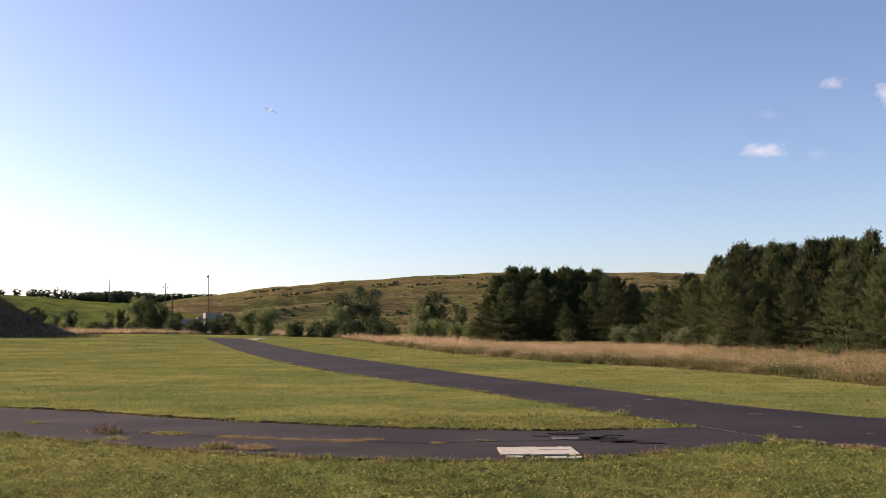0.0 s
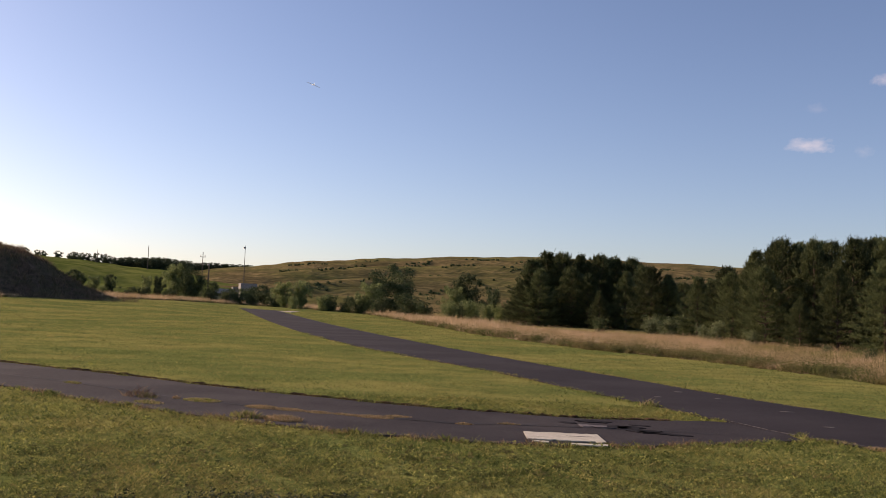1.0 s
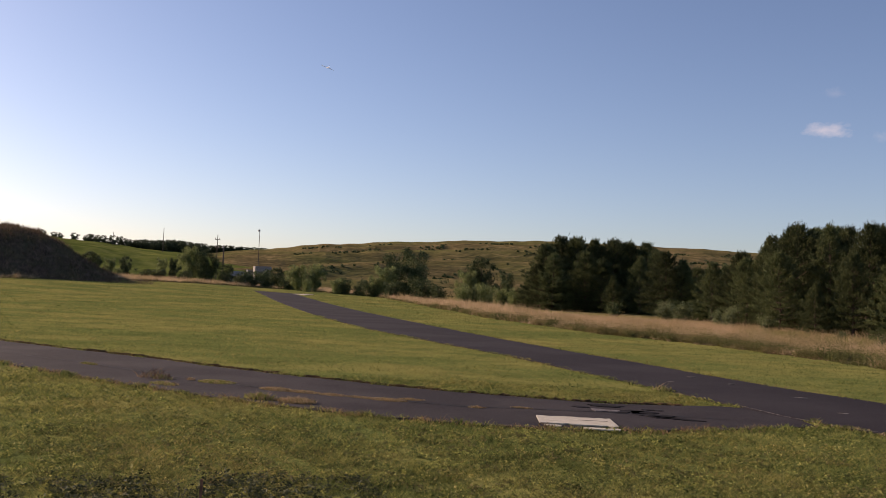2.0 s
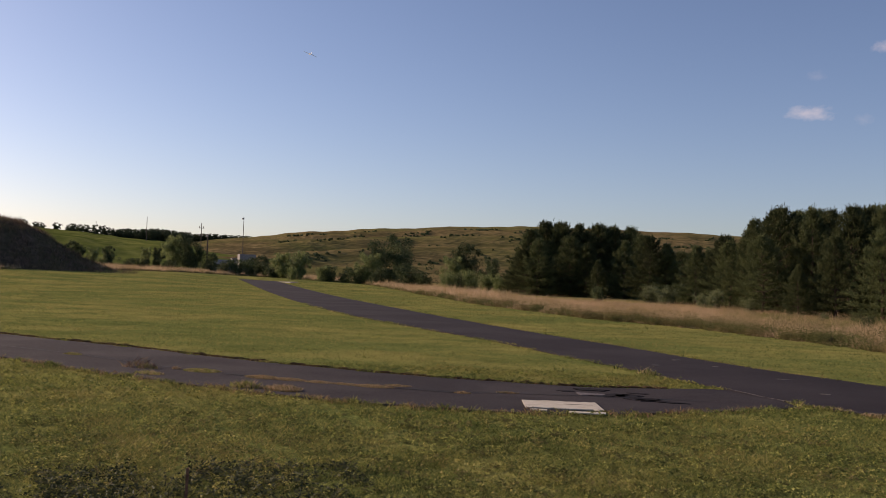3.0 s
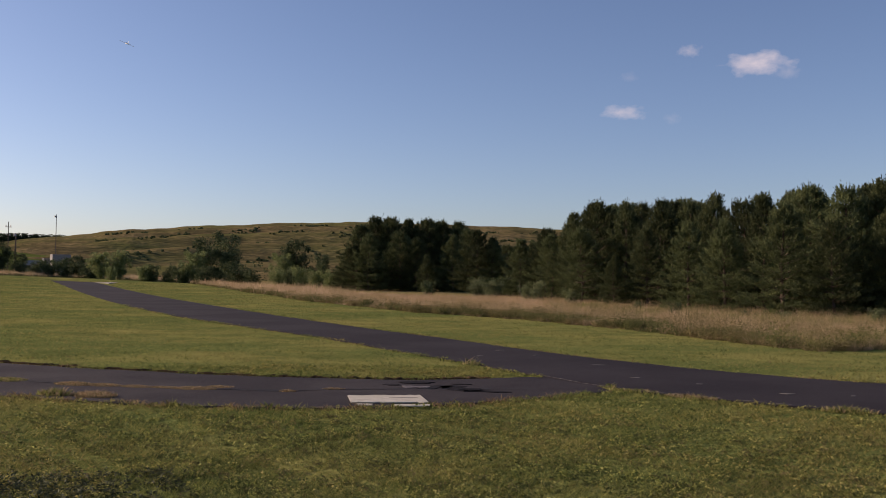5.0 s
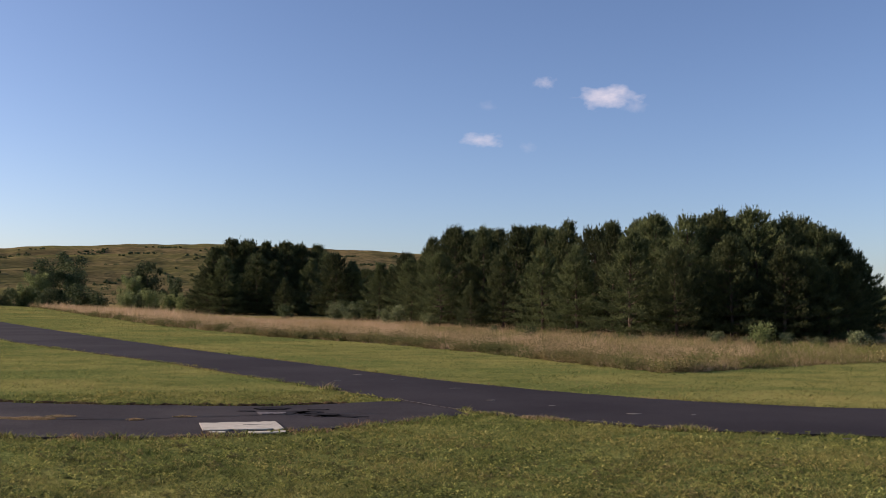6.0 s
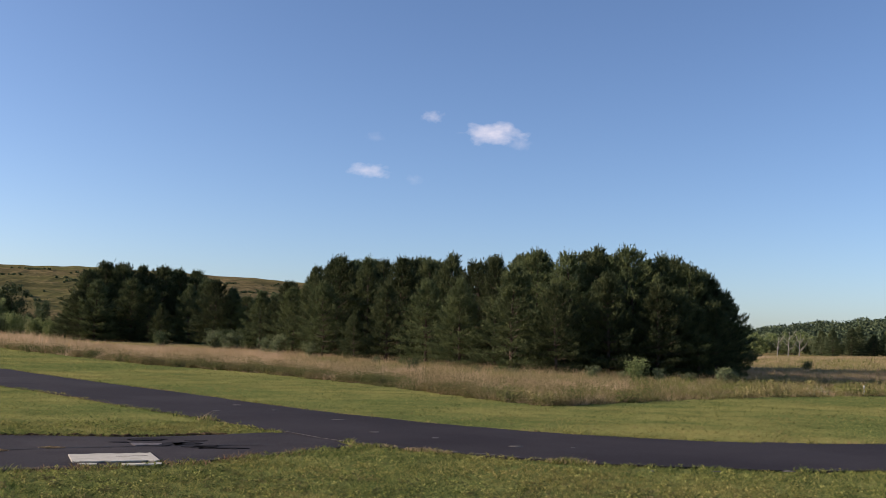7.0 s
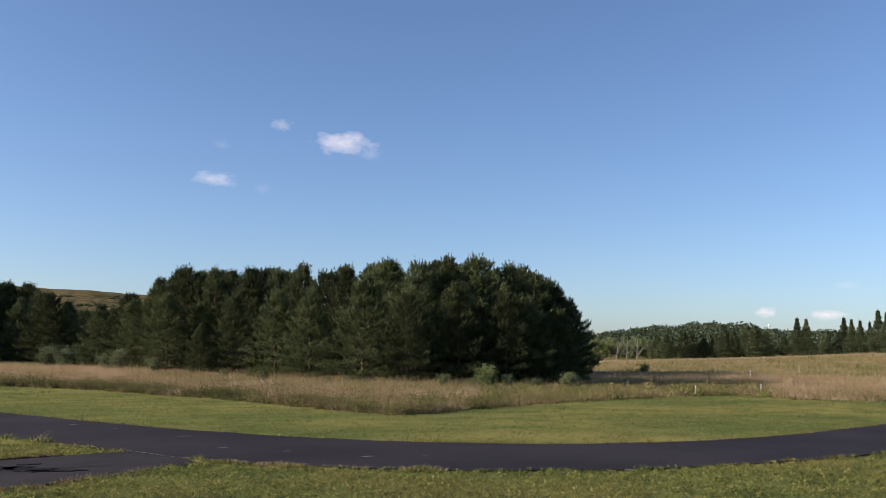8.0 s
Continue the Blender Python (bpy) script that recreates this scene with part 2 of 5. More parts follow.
# ---- asphalt ----
RUNWAY_FAR = [(-40, 106), (-27, 79), (-15, 53.6), (-9, 41.5), (-5, 33.7), (-2.5, 29), (-0.5, 25.6), (1.2, 22.6), (2.6, 20), (4.3, 17.5), (6.1, 15.6), (8.0, 14.4), (10, 13.8), (12, 13.6), (15, 14.1), (19, 15.3), (26, 18.0), (36, 22.5)]
RUNWAY_NEAR = [(-46, 108), (-39, 94), (-25, 65), (-15.7, 45.6), (-12, 38.5), (-9.4, 33.8), (-6.1, 28.7), (-3.7, 25.2), (-1.9, 22.2), (-0.4, 19.4), (0.9, 17.2), (1.9, 15.2), (3.3, 13.1), (5.2, 11.75), (7.5, 10.85), (9.7, 10.55), (13.5, 10.9), (20, 12.6), (30, 16.0)]
TAXI_FAR = [(-26, 25), (-19, 21.3), (-13, 18.7), (-9.65, 17.4), (-6.5, 15.95), (-4.2, 15.2), (-2.1, 14.72), (-0.3, 14.62), (1.0, 14.95), (1.95, 15.3), (2.5, 15.0)]
TAXI_NEAR = [(-21, 20), (-15, 16.9), (-9.6, 13.95), (-7.2, 12.8), (-5.1, 11.98), (-3.4, 11.52), (-1.6, 11.36), (-0.6, 11.52), (0.5, 11.95), (1.3, 12.45), (2.7, 13.4)]


def resample(points, n):
    p = np.array(points, float)
    s = np.r_[0, np.cumsum(np.hypot(*np.diff(p, axis=0).T))]
    u = np.linspace(0, s[-1], n)
    # a gentle smoothing of the corners
    q = np.stack([np.interp(u, s, p[:, 0]), np.interp(u, s, p[:, 1])], 1)
    for _ in range(6):
        q[1:-1] = 0.25 * q[:-2] + 0.5 * q[1:-1] + 0.25 * q[2:]
    return q


def by_turn(points, n):
    """Points spread so that near stretches get most of them."""
    p = np.array(points, float)
    w = np.hypot(*np.diff(p, axis=0).T) / (0.5 + 0.02 * np.hypot(*(0.5 * (p[1:] + p[:-1])).T) ** 1.3)
    s = np.r_[0, np.cumsum(w)]
    u = np.linspace(0, s[-1], n)
    q = np.stack([np.interp(u, s, p[:, 0]), np.interp(u, s, p[:, 1])], 1)
    for _ in range(30):
        q[1:-1] = 0.25 * q[:-2] + 0.5 * q[1:-1] + 0.25 * q[2:]
    return q


def asphalt(name, far, near, material, z, n=300, label=""):
    rng = np.random.default_rng(len(name))
    a, b = by_turn(far, n), by_turn(near, n)
    ragged = lambda k: 0.05 * np.convolve(rng.normal(size=k), np.ones(3) / 3, "same")  # noqa: E731
    a[:, 1] += ragged(n)
    b[:, 1] += ragged(n)
    cols = 9
    u = np.linspace(0, 1, cols)[None, :, None]
    top = a[:, None] * (1 - u) + b[:, None] * u
    zz = rise(top[..., 0], top[..., 1]) + z + 0.006 * bumps(top[..., 0], top[..., 1], 3.1, 2.0)
    low = top[:, [0, -1]] - 0
    verts = np.concatenate([np.dstack([top, zz]).reshape(-1, 3), np.dstack([low, zz[:, [0, -1]] - 0.05]).reshape(-1, 3)])
    i, j = np.meshgrid(np.arange(n - 1), np.arange(cols - 1), indexing="ij")
    q = (i * cols + j).ravel()
    faces = [np.stack([q, q + cols, q + cols + 1, q + 1], 1)]
    r, base = np.arange(n - 1), n * cols
    faces.append(np.stack([r * cols, base + 2 * r, base + 2 * r + 2, (r + 1) * cols], 1))
    faces.append(np.stack([r * cols + cols - 1, (r + 1) * cols + cols - 1, base + 2 * r + 3, base + 2 * r + 1], 1))
    ob = new(name, mesh_of(name, verts, np.concatenate(faces), material))
    tagged(ob, label, "runway" if "run" in name else "taxiway", kind="structure")
    return ob, np.concatenate([a, b[::-1]])


runway, RUNWAY_POLY = asphalt("runway", RUNWAY_FAR, RUNWAY_NEAR, M_ASPHALT, 0.034, label="dark asphalt model-aircraft runway curving across the lawn")
taxiway, TAXI_POLY = asphalt("taxiway", TAXI_FAR, TAXI_NEAR, M_ASPHALT_OLD, 0.026, label="old cracked asphalt taxiway joining the runway")


def inside(poly, x, y):
    hit = np.zeros(len(x), bool)
    px, py = poly[:, 0], poly[:, 1]
    for k in range(len(poly)):
        x0, y0, x1, y1 = px[k - 1], py[k - 1], px[k], py[k]
        if y0 == y1:
            continue
        cut = ((y0 > y) != (y1 > y)) & (x < (x1 - x0) * (y - y0) / (y1 - y0) + x0)
        hit ^= cut
    return hit


def paved(x, y):
    return inside(RUNWAY_POLY, x, y) | inside(TAXI_POLY, x, y)


# ---- hills ----
def slope(name, azs, crest_az, crest_el, r0, r1, r2, benches, material, label, seed):
    azs = np.asarray(azs, float)
    fr = np.concatenate([np.linspace(0, 1, 70), np.linspace(1.03, 2, 12)])
    rr = r0 + (r1 - r0) * np.minimum(fr, 1) + (r2 - r1) * np.maximum(fr - 1, 0)

    def height(x, y, az, r):
        el = np.interp(az, crest_az[::-1], crest_el[::-1])
        el = el + 0.03 * np.sin(az * 1.3 + seed) + 0.015 * np.sin(az * 4.3 + 2 * seed) + 0.006 * np.sin(az * 17 + seed)
        top = np.maximum(r1 * np.tan(np.radians(el)) + EYE, 0.2)
        p = np.clip((r - r0) / (r1 - r0), 0, 1)
        p = p + benches * np.sin(p * 6.283 * 5 + 0.12 * az + 0.6 * np.sin(az * 0.35)) / 30 * (p * (1 - p) * 4)
        p = p * (0.35 + 0.65 * smooth(-0.1, 0.6, p))
        return top * p * (1 - 0.5 * np.clip((r - r1) / (r2 - r1), 0, 1)) + 0.9 * bumps(x, y, 31, seed) * p * (1 - p) + 0.25 * bumps(x, y, 9, seed) * p * (1 - 0.8 * p) - 0.3

    ob = polar_sheet(name, azs, np.tile(rr, (len(azs), 1)), height, material)
    return tagged(ob, label, "hill", kind="structure"), lambda az, r: float(height(spot(az, r).x, spot(az, r).y, np.float64(az), np.float64(r)))


hill, hill_z = slope("hill", np.linspace(-48, 30, 260), [30, 26, 22.3, 19.2, 15.7, 11, 7, 4.3, -2, -7.5, -14, -22, -30, -38, -48],
                     [1.2, 1.6, 2.1, 2.5, 2.8, 3.1, 3.28, 3.32, 3.22, 3.02, 2.6, 1.9, 1.2, 0.4, 0.1], 200, 430, 800, 1.9, M_HILL,
                     "broad capped hill of dry brown and green grass", 1.3)
slope_left, left_z = slope("green_slope", np.linspace(16, 70, 120), [70, 45, 34.6, 31.2, 27.7, 24, 19, 16], [2.3, 2.3, 2.15, 1.85, 1.6, 1.2, 0.4, 0.0], 190, 340, 600, 1.3, M_FIELD,
                           "bright green grass slope below a dark tree line", 4.1)
far_hill, far_z = slope("wooded_hill", np.linspace(-80, -28, 120), [-28, -34, -35.9, -38.4, -39.9, -41.3, -42.4, -43.8, -45.2, -46.3, -48, -52, -60, -80], [0.5, 0.7, 0.85, 1.15, 1.25, 1.48, 1.56, 1.46, 1.15, 1.08, 1.0, 0.95, 0.9, 0.9],
                        420, 700, 1100, 0.0, M_FAR, "distant hill covered with dark green forest", 2.2)

mound_az, mound_r = np.linspace(28, 62, 70), np.linspace(108, 170, 40)


def mound_z(x, y, az, r):
    tall = np.interp(az, [30.6, 31.2, 32.1, 33.3, 34.3, 35.2, 37, 40], [0.0, 0.5, 1.3, 2.8, 4.4, 5.4, 6.1, 6.3])
    side = smooth(107, 124, r) * (1 - smooth(140, 168, r))
    return rise(x, y) - 0.3 + tall * (1 + 0.06 * bumps(x, y, 9, 0.4)) * side + 0.25 * bumps(x, y, 4, 3.0)


mound = polar_sheet("earth_mound", mound_az, np.tile(mound_r, (70, 1)), mound_z, M_MOUND)
tagged(mound, "dark earth mound overgrown with dry weeds", "mound", kind="structure")


# ---- loose geometry helpers ----
def part(name, bm_or_mesh, material=None, parent=None, label=""):
    if isinstance(bm_or_mesh, bmesh.types.BMesh):
        me = bpy.data.meshes.new(name)
        bm_or_mesh.to_mesh(me)
        bm_or_mesh.free()
        me.materials.append(material)
    else:
        me = bm_or_mesh
    ob = new(name, me)
    ob.parent = parent
    if label:
        tagged(ob, label)
    return ob


def tube(bm, points, radii, sides=6):
    rings = []
    for k, (p, r) in enumerate(zip(points, radii)):
        a, b = Vector(points[max(k - 1, 0)]), Vector(points[min(k + 1, len(points) - 1)])
        way = (b - a).normalized()
        u = way.orthogonal().normalized()
        v = way.cross(u)
        rings.append([bm.verts.new(Vector(p) + (u * math.cos(6.2832 * s / sides) + v * math.sin(6.2832 * s / sides)) * r) for s in range(sides)])
    for a, b in zip(rings, rings[1:]):
        for s in range(sides):
            bm.faces.new((a[s], a[(s + 1) % sides], b[(s + 1) % sides], b[s]))
    bm.faces.new(rings[0][::-1])
    bm.faces.new(rings[-1])


def box(bm, centre, size, turn=0.0):
    m = pose(*centre, 0, 0, turn) @ Matrix.Diagonal((*size, 1))
    bmesh.ops.create_cube(bm, size=1, matrix=m)


def blades(x, y, z, height, width, lean, rng, tips=True, way=None):
    """Upright bent blades as two-piece strips (a quad and a tip); returns vertices and triangles."""
    n = len(x)
    a = rng.uniform(0, 6.283, n) if way is None else way
    c, s = np.cos(a), np.sin(a)
    t = rng.uniform(0, 6.283, n)
    lx, ly = np.cos(t) * lean * height, np.sin(t) * lean * height
    w = width / 2
    base = np.stack([x, y, z], 1)
    side = np.stack([c * w, s * w, 0 * w], 1)
    mid = base + np.stack([lx * 0.35, ly * 0.35, height * 0.6], 1)
    top = base + np.stack([lx, ly, height], 1)
    v = np.stack([base - side, base + side, mid + side * 0.8, mid - side * 0.8, top], 1).reshape(-1, 3)
    k = np.arange(n)[:, None] * 5
    f = np.concatenate([k + [0, 1, 2], k + [0, 2, 3], k + [3, 2, 4]], 0)
    return v, f


def spikes(x, y, z, height, width, lean, rng):
    """Blades as single triangles, for grass that is seen from farther off."""
    n = len(x)
    a, t = rng.uniform(0, 6.283, n), rng.uniform(0, 6.283, n)
    base = np.stack([x, y, z], 1)
    side = np.stack([np.cos(a) * width / 2, np.sin(a) * width / 2, 0 * a], 1)
    top = base + np.stack([np.cos(t) * lean * height, np.sin(t) * lean * height, height], 1)
    return np.stack([base - side, base + side, top], 1).reshape(-1, 3), np.arange(3 * n).reshape(-1, 3)


def joined(pieces):
    vs, fs, at = [], [], 0
    for v, f in pieces:
        vs.append(v)
        fs.append(f + at)
        at += len(v)
    return np.concatenate(vs), np.concatenate(fs)


# ---- trees ----
def shoots(rng, at, way, length, needle, width, count):
    """Bottle-brush shoots: thin needles all along a short twig, leaning forward."""
    n = len(at)
    at, way, length = np.repeat(at, count, 0), np.repeat(way, count, 0), np.repeat(length, count)
    way = way / (np.linalg.norm(way, axis=1, keepdims=True) + 1e-9)
    root = at + way * (length * rng.uniform(0, 1, n * count))[:, None]
    d = way * 0.9 + rng.normal(0, 0.42, (n * count, 3))
    d /= np.linalg.norm(d, axis=1, keepdims=True) + 1e-9
    side = np.cross(d, rng.normal(size=(n * count, 3)))
    side *= width / 2 / (np.linalg.norm(side, axis=1, keepdims=True) + 1e-9)
    tip = root + d * (needle * rng.uniform(0.7, 1.2, n * count))[:, None]
    return np.stack([root + side, root - side, tip], 1).reshape(-1, 3), np.arange(3 * n * count).reshape(-1, 3)


def make_pine(seed, tall, wide, bare, label, group, round_top=0.8, coarse=1.0, slim=0.0, needles=None):
    """A pine of the given height and crown radius; bare: the share of the trunk without living limbs."""
    rng = np.random.default_rng(seed)
    tree = new("pine_tree")
    tagged(tree, label, "tree", group)
    bm = bmesh.new()
    bend = rng.normal(0, 0.06, 2)
    zs = np.linspace(0, tall * 0.97, 8)
    spine = lambda z: np.array([bend[0] * math.sin(z * 0.7), bend[1] * math.sin(z * 0.9 + 1), z])  # noqa: E731
    tube(bm, [spine(z) for z in zs], [0.020 * tall * (1 - 0.93 * z / tall) for z in zs], 7)
    at, way, size = [], [], []
    up_z = np.array([0, 0, 1.0])
    z = bare * tall + 0.1
    while z < tall * 0.97:
        u = (z / tall - bare) / (1 - bare)
        reach = wide * min(1.0, (1 - u) * 1.3) ** round_top * (0.78 + 0.22 * min(1, u * 6)) * rng.uniform(0.88, 1.08)
        around = rng.uniform(0, 6.283)
        limbs = int(rng.integers(6, 9))
        for k in range(limbs):
            a = around + k * 6.283 / limbs + rng.normal(0, 0.18)
            length = max(0.16, reach * rng.uniform(0.68, 1.14))
            up = -0.10 + 0.75 * u + rng.normal(0, 0.09)
            out = np.array([math.cos(a) * math.cos(up), math.sin(a) * math.cos(up), math.sin(up)])
            start, sweep = spine(z), (0.10 + 0.12 * u) * length
            along = lambda f: start + out * length * f + up_z * sweep * f * f  # noqa: E731
            tube(bm, [along(0), along(0.55), along(1)], [0.024 * (0.3 + length / 2), 0.014, 0.004], 3)
            side = np.cross(out, up_z)
            steps = max(2, int(length / 0.2 / coarse))
            for s in range(steps):
                f = 0.16 + 0.84 * (s + rng.uniform(0, 1)) / steps
                p, spread = along(f), (0.46 * length * (1.05 - f) + 0.14) * (1 - slim)
                for sign in (-1, 1):
                    for _ in range(3 if f > 0.45 else 2):
                        at.append(p + side * sign * spread * rng.uniform(0.1, 1.0) + up_z * rng.normal(0.0, 0.06))
                        way.append(out * 0.6 + side * sign * rng.uniform(0.1, 0.7) + up_z * rng.uniform(0.15, 0.75))
                        size.append(rng.uniform(0.2, 0.34) * (1 - 2.4 * slim * u))
            for _ in range(4):
                at.append(along(rng.uniform(0.86, 1.0)) + rng.normal(0, 0.07, 3))
                way.append(out * 0.5 + up_z * (0.5 + 0.6 * u) + rng.normal(0, 0.25, 3))
                size.append(rng.uniform(0.26, 0.44) * (1 - 2.4 * slim * u))
            for _ in range(2 if u > 0.25 else 0):
                at.append(along(rng.uniform(0.55, 1.0)) + rng.normal(0, 0.08, 3))
                way.append(out * 0.22 + up_z + rng.normal(0, 0.12, 3))
                size.append(rng.uniform(0.38, 0.62) * (1 - 2.4 * slim * u))
        z += rng.uniform(0.42, 0.62) * (1.1 - 0.5 * u) * (0.75 + 0.25 * coarse)
    for k in range(6):
        at.append(spine(tall * (0.90 + 0.014 * k)))
        way.append(up_z + rng.normal(0, 0.22, 3) * (1 if k < 5 else 0))
        size.append(0.6 if k == 5 else 0.5 * (1 - 2.4 * slim))
    v, f = shoots(rng, np.array(at), np.array(way), np.array(size) * coarse ** 0.5, 0.14 * coarse, 0.042 * coarse, 12)
    part("trunk", bm, M_BARK, tree)
    part("crown", mesh_of("crown", v, f, needles or M_NEEDLE), None, tree)
    return tree


def make_broadleaf(seed, tall, wide, leaf, count, material, label, group, stem=0.12, name="tree"):
    """A many-limbed small tree or shrub with leaves gathered in uneven clumps."""
    rng = np.random.default_rng(seed)
    tree = new(name)
    tagged(tree, label, "tree" if name == "tree" else "shrub", group)
    bm = bmesh.new()
    lobes = []
    stems = int(rng.integers(2, 5)) if name == "tree" else 6
    for s in range(stems):
        a = 6.283 * s / stems + rng.uniform(-0.4, 0.4)
        out = wide * rng.uniform(0.25, 0.7)
        top = tall * rng.uniform(0.6, 0.92)
        pts = [np.array([math.cos(a) * out * f ** 1.4, math.sin(a) * out * f ** 1.4, top * f]) + rng.normal(0, 0.03 * tall * f, 3) * [1, 1, 0] for f in (0, 0.3, 0.65, 1)]
        tube(bm, pts, [stem * 0.12 * tall ** 0.8 * g for g in (1, 0.7, 0.45, 0.15)], 5)
        for f in np.linspace(0.25 if name == "tree" else 0.1, 1, 6):
            c = pts[0] * (1 - f) + pts[3] * f
            for _ in range(2):
                lobes.append((c + rng.normal(0, 0.2 * wide, 3) * [1, 1, 0.6], rng.uniform(0.16, 0.34) * wide))
    centre, radius = np.array([c for c, _ in lobes]), np.array([r for _, r in lobes])
    centre[:, 2] = np.clip(centre[:, 2], radius * 0.7, tall - radius * 0.8)
    k = rng.integers(0, len(lobes), count)
    d = rng.normal(size=(count, 3))
    d /= np.linalg.norm(d, axis=1, keepdims=True)
    at = centre[k] + d * (radius[k] * rng.uniform(0.35, 1.08, count))[:, None]
    at[:, 2] = np.maximum(at[:, 2], 0.05)
    u = rng.normal(size=(count, 3))
    u /= np.linalg.norm(u, axis=1, keepdims=True)
    w = np.cross(u, d + rng.normal(0, 0.6, (count, 3)))
    w /= np.linalg.norm(w, axis=1, keepdims=True) + 1e-9
    s = (leaf * rng.uniform(0.6, 1.3, count))[:, None]
    v = np.stack([at - u * s, at + w * s * 0.55, at + u * s, at - w * s * 0.55], 1).reshape(-1, 3)
    q = np.arange(count)[:, None] * 4
    part("trunk", bm, M_BARK, tree)
    part("crown", mesh_of("crown", v, np.concatenate([q + [0, 1, 2], q + [0, 2, 3]], 0), material), None, tree)
    return tree


planted = set()


def put(tree, place):
    """The tree itself at its first place, and a copy of it at each later one."""
    made = tree if tree.name not in planted else copy_thing(tree, Matrix.Identity(4))
    planted.add(tree.name)
    made.matrix_basis = place
    return made


def top_height(r, el, az):
    return r * math.tan(radians(el)) + EYE - spot(az, r).z


PINE = [make_pine(10 + k, 7.0, w, b, "dense dark green pine with upright shoots and drooping lower limbs", "pines of the stand", rt)
        for k, (w, b, rt) in enumerate([(2.7, 0.02, 0.8), (2.9, 0.04, 0.75), (2.4, 0.02, 0.9), (3.0, 0.06, 0.7), (2.3, 0.03, 0.95), (2.7, 0.015, 0.85)])]


def plant(kind, az, r, el, base, thick=1.0, z=None):
    p = spot(az, r)
    if z is not None:
        p.z = z
    k = max(0.4, r * math.tan(radians(el)) + EYE - p.z) / base
    return put(kind, Matrix.Translation(p) @ pose(0, 0, 0, 0, 0, (az * 831) % 360) @ Matrix.Diagonal((k * thick, k * thick, k, 1)))


def pine_at(az, r, el, seed, thick=1.0):
    k = max(1.0, top_height(r, el - 0.15, az)) / 7.0
    return put(PINE[seed % len(PINE)], Matrix.Translation(spot(az, r)) @ pose(0, 0, 0, 0, 0, (seed * 67) % 360) @ Matrix.Diagonal((k * thick, k * thick, k, 1)))


# bearing, distance, elevation of the tip
FRONT = [(-5.2, 76, 2.4), (-6.8, 72, 3.0), (-8.5, 64, 4.0), (-9.9, 62, 4.6), (-11.7, 60, 4.7), (-13.8, 57, 4.8), (-15.5, 48, 3.5), (-15.6, 59, 4.6), (-17.0, 55, 5.1), (-18.6, 53, 4.6),
         (-19.8, 50, 5.0), (-20.9, 43, 4.5), (-22.4, 47, 5.5), (-24.3, 45, 5.3), (-26.1, 46, 5.7), (-28.1, 46, 5.6), (-30.0, 46, 5.4), (-31.6, 46, 4.8), (-32.8, 47, 4.0), (-33.9, 48, 2.6),
         (-11.0, 52, 1.4), (-7.2, 67, 2.6), (-13.0, 52, 3.2), (-26.8, 43, 4.2), (-29.8, 43, 3.6), (-23.6, 42, 3.4), (-17.6, 46, 3.6), (-9.0, 59, 3.0), (-32.2, 44, 2.2),
         (-12.7, 63, 4.6), (-10.9, 66, 4.5), (-21.6, 54, 5.0), (-14.7, 62, 4.7), (-31.0, 44, 3.2), (-33.2, 45, 2.6), (-30.8, 51, 5.2), (-32.5, 51, 4.3), (-33.6, 52, 3.2)]
for k, (az, r, el) in enumerate(FRONT):
    pine_at(az, r, el, k)
BACK_PINE = make_pine(73, 7.5, 2.7, 0.03, "dark green pine at the back of the stand", "pines of the stand", 0.8, 1.35)
rng = np.random.default_rng(5)
for k in range(26):
    az = rng.uniform(-32.5, -7)
    r = np.interp(-az, [7, 20, 33], [72, 58, 52]) + rng.uniform(0, 14)
    plant(BACK_PINE, az, r, np.interp(-az, [5, 7, 8.5, 10, 17, 26, 30, 32, 34], [2.3, 3.0, 3.9, 4.5, 4.9, 5.5, 5.2, 4.5, 2.5]) - rng.uniform(0.1, 0.6), 7.5, 1.15)
for az, r, el in [(-31.6, 60, 4.2), (-30.4, 64, 4.5), (-31.2, 69, 4.0), (-29.0, 66, 4.8), (-30.0, 73, 4.0), (-32.3, 65, 3.6), (-28.0, 71, 4.4), (-26.4, 66, 5.0)]:
    plant(BACK_PINE, az, r, el, 7.5, 1.15)
CLUMP = [(5.7, 100, 1.8), (4.9, 102, 3.2), (4.0, 104, 3.7), (3.0, 103, 3.6), (1.9, 104, 3.55), (0.8, 103, 3.5), (-0.3, 104, 3.5), (-1.2, 103, 3.45), (-1.9, 100, 3.0), (-2.4, 88, 2.9), (-3.4, 88, 2.5), (-4.3, 90, 2.0),
         (0.7, 90, 1.4), (4.4, 96, 2.6), (2.4, 98, 2.8), (-4.6, 108, 1.9), (-5.4, 106, 2.0), (-6.1, 104, 2.2), (-3.6, 108, 2.3), (1.4, 97, 2.4), (3.2, 112, 3.5), (0.2, 112, 3.4), (-0.9, 96, 2.6), (5.2, 97, 1.9)]
for k, (az, r, el) in enumerate(CLUMP):
    pine_at(az, r, el, 100 + k, 1.15)

